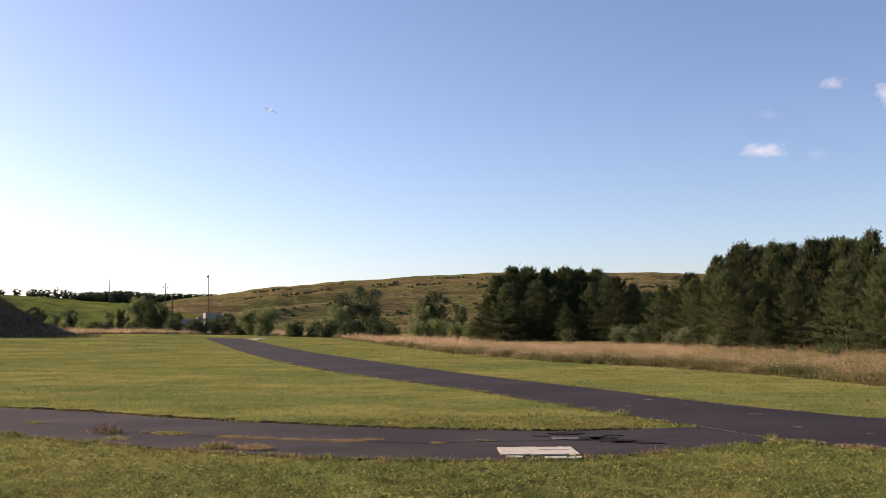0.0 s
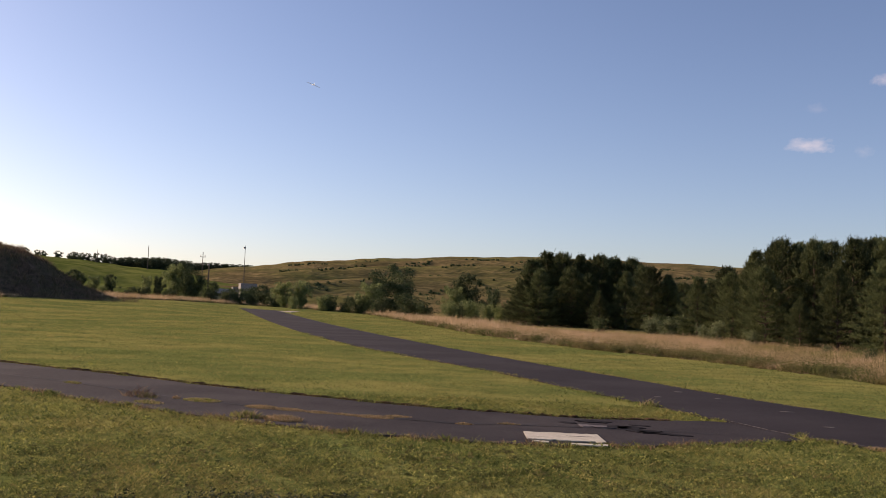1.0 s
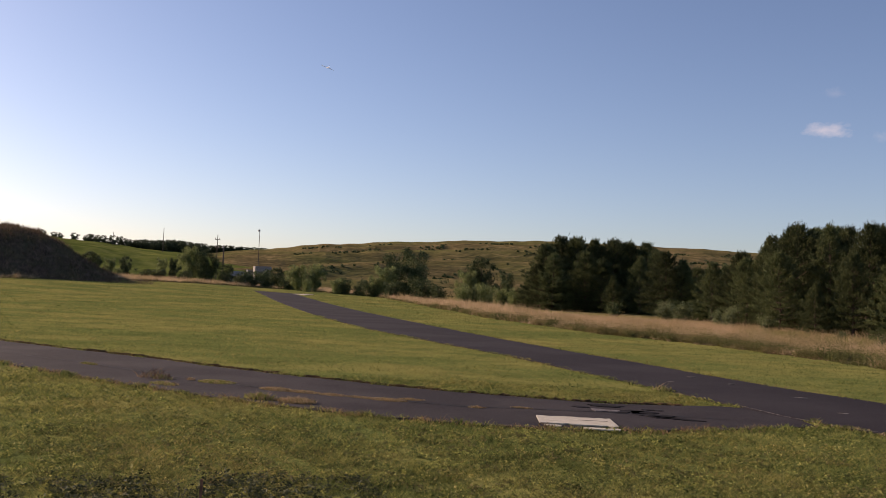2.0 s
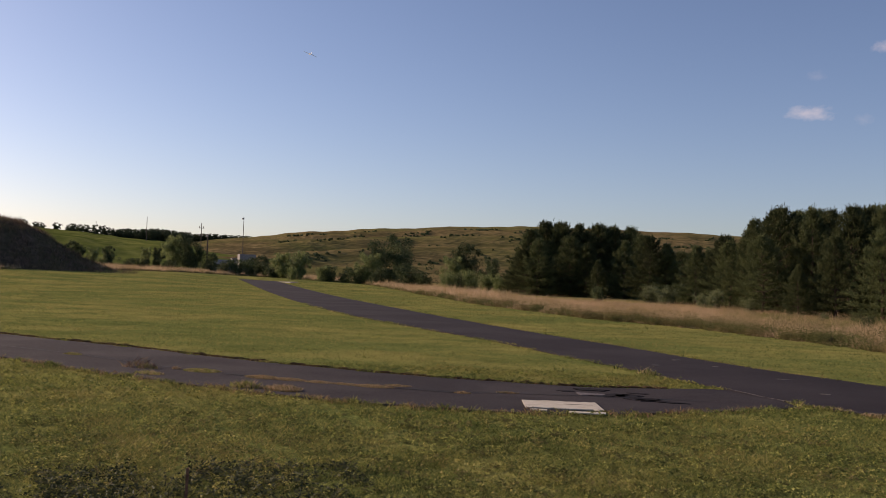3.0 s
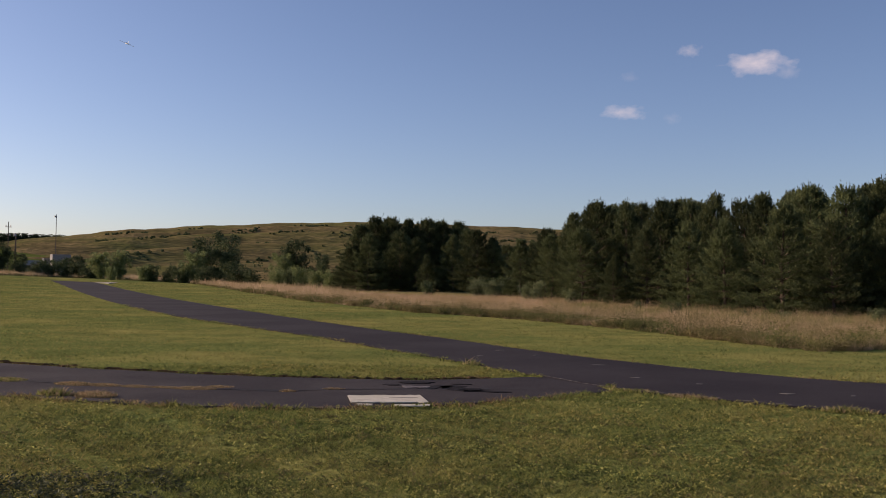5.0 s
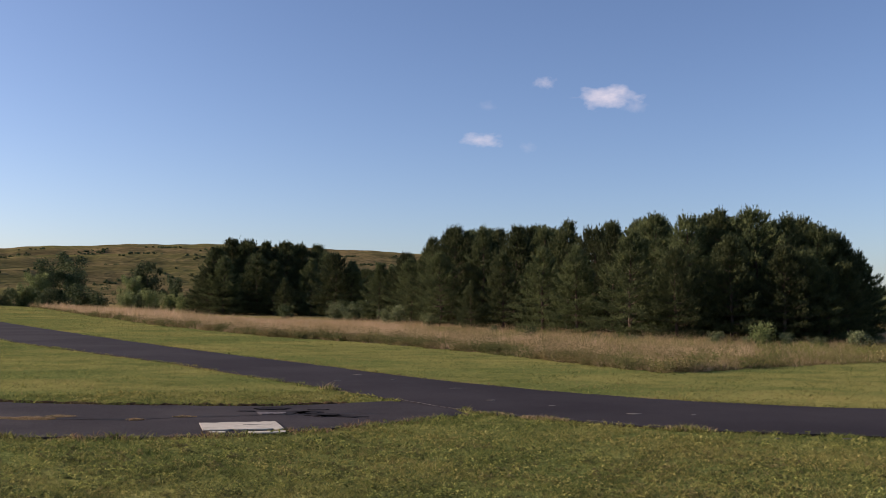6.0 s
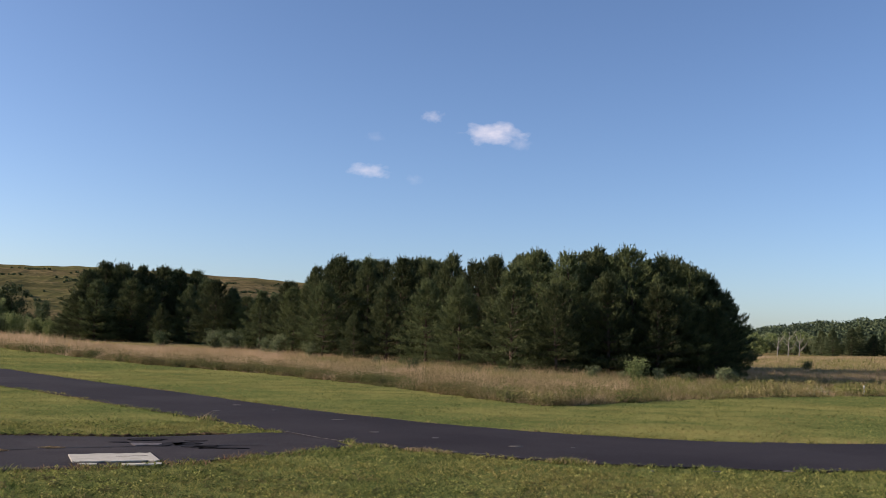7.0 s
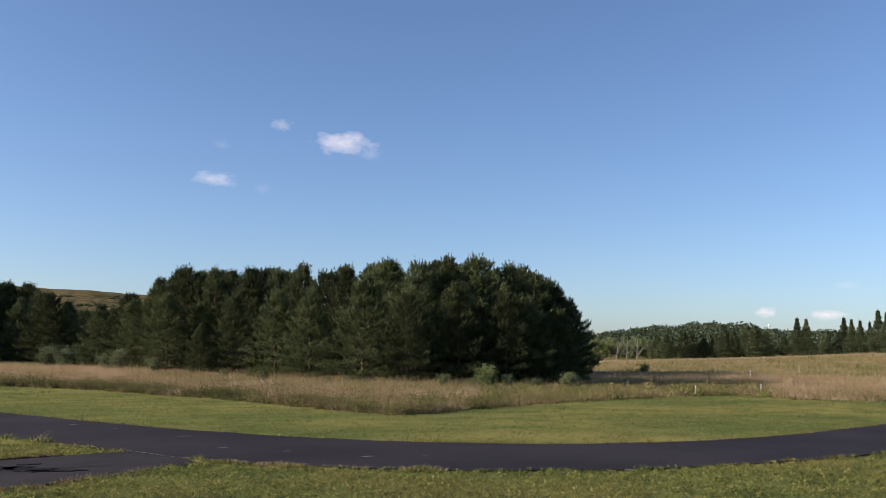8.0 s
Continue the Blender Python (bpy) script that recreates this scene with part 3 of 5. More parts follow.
BROAD = [make_broadleaf(31, 6.0, 3.2, 0.10, 11000, M_LEAF, "large rounded dark green broadleaf tree behind the dry grass", "broadleaf trees"),
         make_broadleaf(32, 5.0, 2.6, 0.10, 8000, M_LEAF, "rounded dark green broadleaf tree behind the dry grass", "broadleaf trees"),
         make_broadleaf(33, 5.0, 2.5, 0.10, 8000, M_LEAF_PALE, "silvery green broadleaf tree catching the sun", "broadleaf trees")]
SHRUB = [make_broadleaf(41, 2.4, 1.7, 0.09, 2600, M_LEAF_PALE, "pale green leafy shrub in the meadow", "meadow shrubs", name="shrub"),
         make_broadleaf(42, 2.0, 1.6, 0.09, 2200, M_LEAF, "dark green leafy shrub in the meadow", "meadow shrubs", name="shrub"),
         make_broadleaf(43, 1.6, 1.2, 0.06, 2600, M_WOODLEAF, "leafy green bush at the foot of the pines", "meadow shrubs", name="shrub")]


# bearing, distance, elevation of the top, spread
for az, r, el, thick in [(13.7, 128, 2.62, 1.0), (25.9, 158, 2.0, 0.85)]:
    plant(BROAD[0], az, r, el, 6.0, thick)
for az, r, el, thick in [(8.9, 116, 2.2, 0.85), (7.3, 113, 1.25, 0.9), (32.6, 165, 1.4, 1.2), (30.6, 152, 1.22, 0.8), (27.9, 155, 1.2, 0.8), (21.7, 150, 0.95, 1.0), (24.7, 160, 1.0, 0.9)]:
    plant(BROAD[1], az, r, el, 5.0, thick)
for az, r, el, thick in [(26.9, 160, 2.1, 0.8), (20.4, 138, 1.25, 1.1), (19.3, 136, 1.38, 0.85), (15.0, 126, 1.45, 1.0), (31.5, 150, 1.08, 0.8), (28.55, 156, 1.26, 0.7), (9.8, 115, 1.4, 0.8)]:
    plant(BROAD[2], az, r, el, 5.0, thick)
for az, r, el, thick in [(8.6, 108, 0.5, 0.9), (6.8, 104, 0.3, 0.9), (7.6, 106, 0.25, 1.0), (10.0, 108, 0.3, 0.8), (19.8, 132, 0.3, 0.8), (31.0, 146, 0.5, 0.9), (17.9, 130, 0.45, 0.9), (-7.4, 72, 0.0, 0.8), (-28.6, 40, -0.9, 0.9)]:
    plant(SHRUB[0], az, r, el, 2.4, thick)
for az, r, el, thick in [(12.4, 120, 0.68, 1.2), (11.5, 117, 0.3, 1.0), (14.4, 122, 0.4, 0.9), (17.5, 130, 0.42, 0.9), (16.5, 128, 0.35, 1.0), (15.7, 126, 0.5, 1.0),
                         (6.1, 106, 0.65, 1.2), (9.2, 112, 0.4, 1.0), (29.5, 142, 0.48, 1.3), (28.7, 142, 0.46, 1.2), (27.3, 142, 0.44, 1.5), (21.6, 150, 0.5, 1.0), (22.3, 152, 0.6, 1.0), (23.2, 152, 0.35, 1.0), (24.9, 152, 0.5, 1.0),
                         (22.0, 172, 0.75, 1.0), (23.1, 170, 0.62, 0.9), (23.9, 166, 0.6, 1.0), (20.9, 146, 0.5, 1.3), (0.6, 76, -0.35, 0.8), (-3.9, 78, 0.0, 1.3), (-3.0, 79, -0.1, 1.2), (-4.6, 77, -0.2, 1.0), (-14.7, 42, -1.45, 0.8), (-38.2, 74, -0.75, 1.1)]:
    plant(SHRUB[1], az, r, el, 2.0, thick)
for az, r, el, thick in [(-25.9, 39, -1.5, 0.9), (-30.0, 40, -1.5, 0.9), (-33.6, 41, -1.3, 0.9), (-31.6, 40, -1.7, 1.2), (-27.8, 40, -1.8, 1.2), (-21.0, 40, -1.9, 1.1), (-8.4, 58, -0.6, 1.0), (-6.3, 62, -0.25, 0.8), (-5.6, 65, -0.5, 0.9), (-3.4, 74, -0.25, 1.2), (-2.4, 75, -0.15, 1.0), (-12.4, 47, -1.4, 0.9), (-18.8, 42, -1.9, 1.0), (-34.3, 43, -1.5, 1.0)]:
    plant(SHRUB[2], az, r, el, 1.6, thick)

# ---- far woods ----
FIR = [make_pine(71, 9.0, 2.3, 0.0, "tall slender pointed spruce at the edge of the far wood", "far spruces", 1.25, 1.8, 0.3, M_FIRNEEDLE), make_pine(72, 9.0, 2.7, 0.02, "broad dark conifer at the edge of the far wood", "far spruces", 0.95, 2.2, 0.15, M_FIRNEEDLE)]
for k, (az, el, thick) in enumerate([(-47.05, 1.93, 1.15), (-47.55, 1.88, 1.1), (-49.55, 1.95, 1.2), (-49.95, 1.86, 1.0), (-50.4, 1.8, 1.1), (-50.9, 1.72, 1.0), (-51.35, 2.36, 1.2), (-51.8, 2.28, 1.1), (-52.8, 1.9, 1.1), (-54.3, 2.0, 1.1), (-56, 1.8, 1.1), (-48.7, 1.25, 1.2)]):
    plant(FIR[0], az, 172 + 4 * (k % 3), el + 0.1, 9.0, thick)
for az, el, thick in [(-40.6, 1.15, 1.3), (-41.0, 1.25, 1.2), (-41.75, 0.8, 1.4), (-43.0, 1.28, 1.4), (-43.5, 1.2, 1.3), (-44.3, 1.45, 1.5), (-44.75, 1.5, 1.4), (-45.3, 1.2, 1.4), (-39.6, 1.0, 1.4), (-42.4, 0.95, 1.4), (-46.3, 0.9, 1.3), (-39.0, 0.95, 1.3)]:
    plant(FIR[1], az, 178 + (az * 37) % 9, el + 0.1, 9.0, thick)
FARTREE = [make_broadleaf(51, 9.0, 4.2, 0.20, 4500, M_WOODLEAF, "green broadleaf tree at the far wood's edge", "far wood edge"),
           make_broadleaf(54, 9.0, 4.0, 0.20, 4500, M_LEAF_PALE, "pale green broadleaf tree at the far wood's edge", "far wood edge")]
rng = np.random.default_rng(8)
for k in range(74):
    az = -34.6 - 0.28 * k + rng.uniform(-0.12, 0.12)
    el = np.interp(-az, [34, 36, 38, 39, 42, 46, 48, 55], [1.0, 0.95, 0.95, 0.75, 0.7, 0.6, 0.75, 1.0]) + rng.uniform(-0.2, 0.12)
    plant(FARTREE[1 if k % 5 == 2 or (az > -38.6 and k % 2) else 0], az, 186 + rng.uniform(0, 34), el, 9.0, 1.25)
RIDGETREE = make_broadleaf(52, 8.0, 3.6, 0.36, 1500, M_FAR, "dark rounded tree on the crest of the green slope", "crest tree line")
crest_row = [(26.3 + 0.13 * k, 0.0) for k in range(33)] + [(az, 0.12) for az in (30.85, 31.3, 32.0, 32.2, 32.55, 32.75, 33.5, 34.3, 34.6, 35.3, 36.0, 36.4, 37.2, 38.0, 38.6, 39.3)] + [(31.6, -0.2), (32.9, -0.2), (33.9, -0.25)]
for az, more in crest_row:
    az += rng.uniform(-0.06, 0.06)
    el = np.interp(az, [26, 27.5, 30.4, 32, 34.4, 40], [2.1, 2.28, 2.16, 2.26, 2.3, 2.5]) + more + rng.uniform(-0.07, 0.05)
    plant(RIDGETREE, az, 345 + rng.uniform(-6, 20), el, 8.0, 1.3, z=left_z(az, 340) - 0.6)
for k in range(19):
    az = 22.5 + 0.2 * k + rng.uniform(-0.08, 0.08)
    plant(RIDGETREE, az, 436, 2.08 + rng.uniform(-0.05, 0.05), 8.0, 1.8, z=hill_z(az, 430) - 1.5)


def canopy(name, azs, rs, height, leaf, count, seed, material, label, small=2.6, large=4.6, category="forest"):
    """A wood seen from far off: crowns of loose leaf clumps, joined."""
    rng = np.random.default_rng(seed)
    n = len(azs)
    a = np.radians(azs)
    c = np.stack([-np.sin(a) * rs, np.cos(a) * rs, height], 1)
    size = rng.uniform(small, large, n)
    k = rng.integers(0, n, count)
    d = rng.normal(size=(count, 3))
    d /= np.linalg.norm(d, axis=1, keepdims=True)
    d[:, 2] *= 0.9
    at = c[k] + d * size[k][:, None] * rng.uniform(0.6, 1.05, (count, 1))
    u = rng.normal(size=(count, 3))
    u /= np.linalg.norm(u, axis=1, keepdims=True)
    w = np.cross(u, rng.normal(size=(count, 3)))
    w /= np.linalg.norm(w, axis=1, keepdims=True)
    s = leaf * rng.uniform(0.6, 1.4, (count, 1))
    v = np.stack([at - u * s, at + w * s * 0.7, at + u * s, at - w * s * 0.7], 1).reshape(-1, 3)
    q = np.arange(count)[:, None] * 4
    ob = new(name, mesh_of(name, v, np.concatenate([q + [0, 1, 2], q + [0, 2, 3]], 0), material))
    return tagged(ob, label, category, kind="stuff")


rng = np.random.default_rng(9)
fa, fr = rng.uniform(-62, -33, 1500), rng.uniform(430, 705, 1500)
fh = np.array([far_z(p, q) for p, q in zip(fa, fr)]) + rng.uniform(1.0, 3, 1500)
canopy("far_forest", fa, fr, fh, 0.75, 80000, 3, M_FAR, "dense mixed forest on the distant hill")
# scrub in lines along the hill's terraces
sa = rng.uniform(-8, 21, 1500)
sr = 200 + 230 * (np.choose(rng.integers(0, 5, 1500), [0.36, 0.48, 0.6, 0.7, 0.8]) + rng.normal(0, 0.012, 1500) + 0.03 * np.sin(sa * 0.9))
keep = np.sin(sa * 1.7 + sr * 0.05) + rng.normal(0, 0.5, 1500) > 0.2
sa, sr = sa[keep], sr[keep]
sh = np.array([hill_z(p, q) for p, q in zip(sa, sr)]) + 0.2
canopy("hill_scrub", sa, sr, sh, 0.28, 22000, 5, M_LEAF, "low scrub in lines along the hill's terraces", 0.25, 0.65, "scrub")

# ---- meadow of tall dry grass ----
rng = np.random.default_rng(21)


def strewn(n, az0, az1, near, far, power=1.0):
    """Random places beyond the lawn's edge, between near and far metres behind it."""
    az = rng.uniform(az0, az1, n)
    r = lawn_edge(az) + near + (far - near) * rng.uniform(0, 1, n) ** power
    a = np.radians(az)
    return -np.sin(a) * r, np.cos(a) * r, az, r


def field(name, n, az0, az1, near, far, tall, wide, lean, material, label, power=1.4, ramp=2.5, islands=None, open_right=0.0):
    x, y, az, r = strewn(n, az0, az1, near, far, power)
    if open_right:
        keep = (az > -28) | (az < -45.5) | (r - lawn_edge(az) > 13) | (rng.uniform(0, 1, n) > open_right)
        x, y, az, r, n = x[keep], y[keep], az[keep], r[keep], int(keep.sum())
    if islands:
        keep = bumps(x, y, islands, len(name)) + 0.5 * bumps(x, y, islands / 3, 1.0) + rng.normal(0, 0.2, n) > -0.05
        x, y, az, r = x[keep], y[keep], az[keep], r[keep]
    keep = rng.uniform(0, 1, len(az)) < np.clip(np.minimum(az - az0, az1 - az) / 3.0, 0, 1)
    x, y, az, r = x[keep], y[keep], az[keep], r[keep]
    behind = r - lawn_edge(az)
    h = tall * rng.uniform(0.5, 1.2, len(x)) * (0.55 + 0.45 * np.clip(behind / ramp, 0, 1))
    h *= np.clip(0.80 + 0.3 * bumps(x, y, 9.1, 2.4) + 0.32 * bumps(x, y, 4.3, 1.0) + 0.3 * bumps(x, y, 1.7, 2.0) + 0.28 * bumps(x, y, 0.55, 0.6), 0.22, 1.8)
    v, f = spikes(x, y, rise(x, y) - 0.03, np.maximum(h, 0.1), wide * (0.5 + r / 40) * rng.uniform(0.5, 1.4, len(x)), lean * rng.uniform(0.2, 1.5, len(x)), rng)
    ob = new(name, mesh_of(name, v, f, material))
    return tagged(ob, label, "grass", kind="stuff")


field("dry_grass", 250000, -62, 11, 0.0, 32, 0.44, 0.008, 1.0, M_STRAW, "tall dry tan meadow grass along the lawn's edge", power=1.5, islands=11.0, open_right=0.85)
field("dry_grass_clumps", 60000, -62, 11, 0.1, 24, 0.58, 0.007, 0.8, M_STRAW, "taller feathery clumps of dry grass", power=1.3, islands=7.0, open_right=0.9)
field("far_dry_grass", 80000, 5, 45, 0.0, 42, 0.7, 0.016, 0.5, M_STRAW, "strip of tall dry grass at the far end of the lawn")
field("right_meadow_grass", 110000, -62, -33, 3, 120, 0.28, 0.007, 1.3, M_STRAW, "wide meadow of dry tan grass before the far wood", power=1.6, open_right=0.95)
field("meadow_weeds", 60000, -62, 12, 0.0, 16, 0.30, 0.03, 1.2, M_WEED, "low dark green weeds among the dry grass", power=1.5, ramp=0.6, islands=4.0)
field("thin_dry_grass", 70000, -62, 9, 0.0, 34, 0.42, 0.011, 0.8, M_STRAW, "shorter sparse dry grass between the clumps", power=1.3, open_right=0.7)
field("edge_weeds", 13000, 8, 40, 0.0, 1.3, 0.34, 0.05, 0.7, M_WEED, "dark leafy weeds along the mown edge", power=1.0, ramp=0.4)
field("edge_weeds", 6500, -30, 8, 0.0, 1.1, 0.22, 0.04, 0.9, M_WEED, "low dark leafy weeds along the mown edge", power=1.0, ramp=0.4, islands=3.0)
field("green_meadow_grass", 60000, -46, -28, 0.0, 14, 0.3, 0.011, 1.0, M_GREENGRASS, "tall green grass between lawn and pines", power=0.9, islands=6.0)
field("green_understory", 26000, -34, -6, 9, 22, 0.42, 0.02, 0.8, M_GREENGRASS, "green weeds at the foot of the pines", power=0.8, islands=4.0)

field("far_meadow_green", 26000, -62, -33, 16, 90, 0.42, 0.02, 0.7, M_GREENGRASS, "greener patches in the far meadow", power=1.2, islands=19.0)
M_PETAL = mat("white_petals", (0.55, 0.55, 0.52), (0.75, 0.75, 0.72), 3.0, bump=0, thin=0.3)
field("white_flowers", 130, -40.6, -37.6, 2.0, 5.0, 0.42, 0.016, 0.8, M_PETAL, "small white flower heads in green grass", ramp=0.3)

az, r = rng.uniform(29, 46, 26000), rng.uniform(108, 140, 26000)
x, y = -np.sin(np.radians(az)) * r, np.cos(np.radians(az)) * r
v, f = spikes(x, y, mound_z(x, y, az, r) - 0.05, 0.5 * rng.uniform(0.3, 1.3, 26000) * (1 + 0.6 * bumps(x, y, 5.0)), 0.09 * rng.uniform(0.5, 1.4, 26000), 0.7, rng)
tagged(new("mound_weeds", mesh_of("mound_weeds", v, f, M_DARKWEED)), "brown and green weeds covering the earth mound", "grass", kind="stuff")

# ---- lawn blades ----
def lawn_patch(name, n, r0, r1, tall, wide, make, material, label, islands=None):
    az = rng.uniform(-60, 44, n)
    r = r0 * (r1 / r0) ** rng.uniform(0, 1, n)
    keep = r < lawn_edge(az)
    a = np.radians(az[keep])
    x, y, r = -np.sin(a) * r[keep], np.cos(a) * r[keep], r[keep]
    keep = ~paved(x, y)
    if islands:
        keep &= bumps(x, y, islands, 0.5) + 0.6 * bumps(x, y, islands / 2.7, 1.4) + rng.normal(0, 0.3, len(x)) > 0.35
    x, y, r = x[keep], y[keep], r[keep]
    lump = np.clip(1 + 0.5 * bumps(x, y, 2.3, 0.8) + 0.6 * bumps(x, y, 0.7) + 0.7 * bumps(x, y, 0.23, 2.0), 0.15, 2.4)
    h = (tall + 0.5 * tall * rng.uniform(0, 1, len(x))) * lump * (0.8 + 0.012 * r)
    v, f = make(x, y, rise(x, y) - 0.004, np.maximum(h, 0.014), wide * (0.6 + r / 11) * rng.uniform(0.6, 1.3, len(x)), 1.3, rng)
    tagged(new(name, mesh_of(name, v, f, material)), label, "grass", kind="stuff")


lawn_patch("lawn_grass", 420000, 4.4, 17, 0.036, 0.0062, spikes, M_BLADE, "short mown grass and clover of the near lawn")
lawn_patch("far_lawn_grass", 380000, 13, 120, 0.026, 0.0070, spikes, M_BLADE, "short mown grass of the far lawn")
lawn_patch("lawn_thatch", 70000, 4.4, 20, 0.024, 0.006, spikes, M_THATCH, "brown dead grass in patches of the lawn", islands=1.9)


def leaf_cushions(name, n, leaves, r0, r1, az0, az1, material, label, wide=0.08, tall=0.044, leaf=0.0115):
    """Low cushions of broad clover and weed leaves that stand out of the mown grass."""
    az, r = rng.uniform(az0, az1, n), r0 * (r1 / r0) ** rng.uniform(0, 1, n)
    a = np.radians(az)
    cx, cy = -np.sin(a) * r, np.cos(a) * r
    keep = ~paved(cx, cy) & (r < lawn_edge(az))
    keep &= bumps(cx, cy, 1.6, 3.0) + 0.7 * bumps(cx, cy, 0.6, 1.0) + rng.normal(0, 0.35, n) > -0.1
    cx, cy, r = cx[keep], cy[keep], r[keep]
    k = np.repeat(np.arange(len(cx)), leaves)
    m = len(k)
    spread = wide * rng.uniform(0.5, 1.4, len(cx))
    high = tall * rng.uniform(0.4, 1.3, len(cx))
    u, t = np.sqrt(rng.uniform(0, 1, m)), rng.uniform(0, 6.283, m)
    at = np.stack([cx[k] + np.cos(t) * u * spread[k], cy[k] + np.sin(t) * u * spread[k], high[k] * (1.05 - 0.8 * u * u) * rng.uniform(0.45, 1, m)], 1)
    d = rng.normal(size=(m, 3)) * [1, 1, 0.5]
    d /= np.linalg.norm(d, axis=1, keepdims=True)
    w = np.cross(d, rng.normal(size=(m, 3)))
    w /= np.linalg.norm(w, axis=1, keepdims=True)
    s = (leaf * (0.55 + r[k] / 16) * rng.uniform(0.6, 1.5, m))[:, None]
    v = np.stack([at - d * s, at + w * s, at + d * s * 1.2], 1).reshape(-1, 3)
    v[:, 2] = np.maximum(v[:, 2], 0.004)
    tagged(new(name, mesh_of(name, v, np.arange(3 * m).reshape(-1, 3), material)), label, "grass", kind="stuff")


leaf_cushions("lawn_clover", 34000, 12, 4.4, 17, -60, 44, M_CLOVER, "clover and weed cushions in the near lawn", wide=0.05, tall=0.07, leaf=0.0106)
leaf_cushions("lawn_weeds_and_shade", 6500, 14, 4.4, 11, -60, 44, M_WEED, "darker broad-leaved weeds in the near lawn", wide=0.06, tall=0.06, leaf=0.0115)
# shaded patches at the near left, painted as darker leaf cushions
leaf_cushions("lawn_weeds_and_shade", 2400, 24, 4.4, 8.0, 14, 44, M_SHADED_LEAF, "leafy patches of the near lawn, their shade in the dark leaf colour", wide=0.11, tall=0.10, leaf=0.013)


def weed_bushes(name, n, leaves, az0, az1, far, wide, tall, leaf, material, label, gather=0.1):
    """Knee-high leafy weeds standing in loose groups behind the lawn's edge."""
    x, y, az, r = strewn(n, az0, az1, 0.0, far, 1.6)
    keep = bumps(x, y, 5.2, 2.0) + 0.6 * bumps(x, y, 1.9, 1.0) + rng.normal(0, 0.3, n) > gather
    x, y, r = x[keep], y[keep], r[keep]
    k = np.repeat(np.arange(len(x)), leaves)
    m = len(k)
    size = rng.uniform(0.5, 1.4, len(x))
    d = rng.normal(size=(m, 3))
    d /= np.linalg.norm(d, axis=1, keepdims=True)
    at = np.stack([x[k], y[k], rise(x, y)[k]], 1) + d * [1, 1, 0.5] * (wide * size[k])[:, None] + [0, 0, 1] * (tall * size[k] * rng.uniform(0.2, 1, m))[:, None]
    u = rng.normal(size=(m, 3))
    u /= np.linalg.norm(u, axis=1, keepdims=True)
    w = np.cross(u, d)
    w /= np.linalg.norm(w, axis=1, keepdims=True) + 1e-9
    s = (leaf * (0.5 + r[k] / 50) * rng.uniform(0.6, 1.5, m))[:, None]
    v = np.stack([at - u * s, at + w * s * 0.8, at + u * s * 1.3], 1).reshape(-1, 3)
    v[:, 2] = np.maximum(v[:, 2], 0.0)
    tagged(new(name, mesh_of(name, v, np.arange(3 * m).reshape(-1, 3), material)), label, "weeds", kind="stuff")


weed_bushes("leafy_weeds", 2600, 40, -22, 12, 2.2, 0.20, 0.22, 0.024, M_WEED, "dark leafy weeds along the foot of the dry grass", 0.05)
weed_bushes("leafy_weeds", 2700, 40, -30, 12, 9, 0.26, 0.30, 0.024, M_WEED, "dark leafy weeds in loose groups among the dry grass", 0.22)
weed_bushes("leafy_weeds", 1300, 40, -46, -20, 12, 0.2, 0.26, 0.028, M_GREENGRASS, "bright green leafy weeds near the pines", 0.3)

# the lawn goes on under and behind the viewer
n_back = 90000
az, r = rng.uniform(-180, 180, n_back), 0.12 * (22 / 0.12) ** rng.uniform(0, 1, n_back)
keep = (np.abs(az + 8) > 52) | (r < 4.5)
a, r = np.radians(az[keep]), r[keep]
x, y = -np.sin(a) * r, np.cos(a) * r
keep = ~paved(x, y)
x, y, r = x[keep], y[keep], r[keep]
v, f = spikes(x, y, rise(x, y) - 0.004, 0.045 * rng.uniform(0.5, 1.3, len(x)), 0.009 * (0.6 + r / 8), 1.2, rng)
tagged(new("back_lawn_grass", mesh_of("back_lawn_grass", v, f, M_BLADE)), "short mown grass round the viewer's place", "grass", kind="stuff")

# dark brown that holds the shadow line under the turf's edge
M_LIP_SHADE = mat("turf_lip_shade", (0.035, 0.024, 0.014), (0.09, 0.062, 0.036), 20.0, bump=0.8, spec=0.0)


def turf_lip(line, seed, label):
    """The low broken face where turf ends above the asphalt, coloured dark for its shadow line."""
    g = np.random.default_rng(seed)
    p = by_turn(line, 420)
    out = np.roll(p, -1, 0) - p
    out[-1] = out[-2]
    out = np.stack([-out[:, 1], out[:, 0]], 1) / np.linalg.norm(out, axis=1, keepdims=True)
    if out[:, 1].mean() < 0:
        out = -out
    w = 0.05 + 0.03 * np.abs(g.normal(size=(420, 1)))
    h = 0.042 + 0.010 * g.normal(size=420)
    z = rise(p[:, 0], p[:, 1])
    rows = [np.column_stack([p - out * w * 0.6, z]), np.column_stack([p - out * w * 0.3, z + h]), np.column_stack([p + out * w * 2, z + h * 0.9]), np.column_stack([p + out * w * 3, z - 0.01])]
    v = np.stack(rows, 1).reshape(-1, 3)
    k = np.arange(419)[:, None] * 4
    f = np.concatenate([k + [j, j + 1, j + 5, j + 4] for j in range(3)], 0)
    tagged(new("turf_edge", mesh_of("turf_edge", v, f, M_LIP_SHADE)), label, "turf edge", kind="structure")


turf_lip(TAXI_FAR[:-2], 1, "turf edge above the taxiway, its shadow line coloured in")


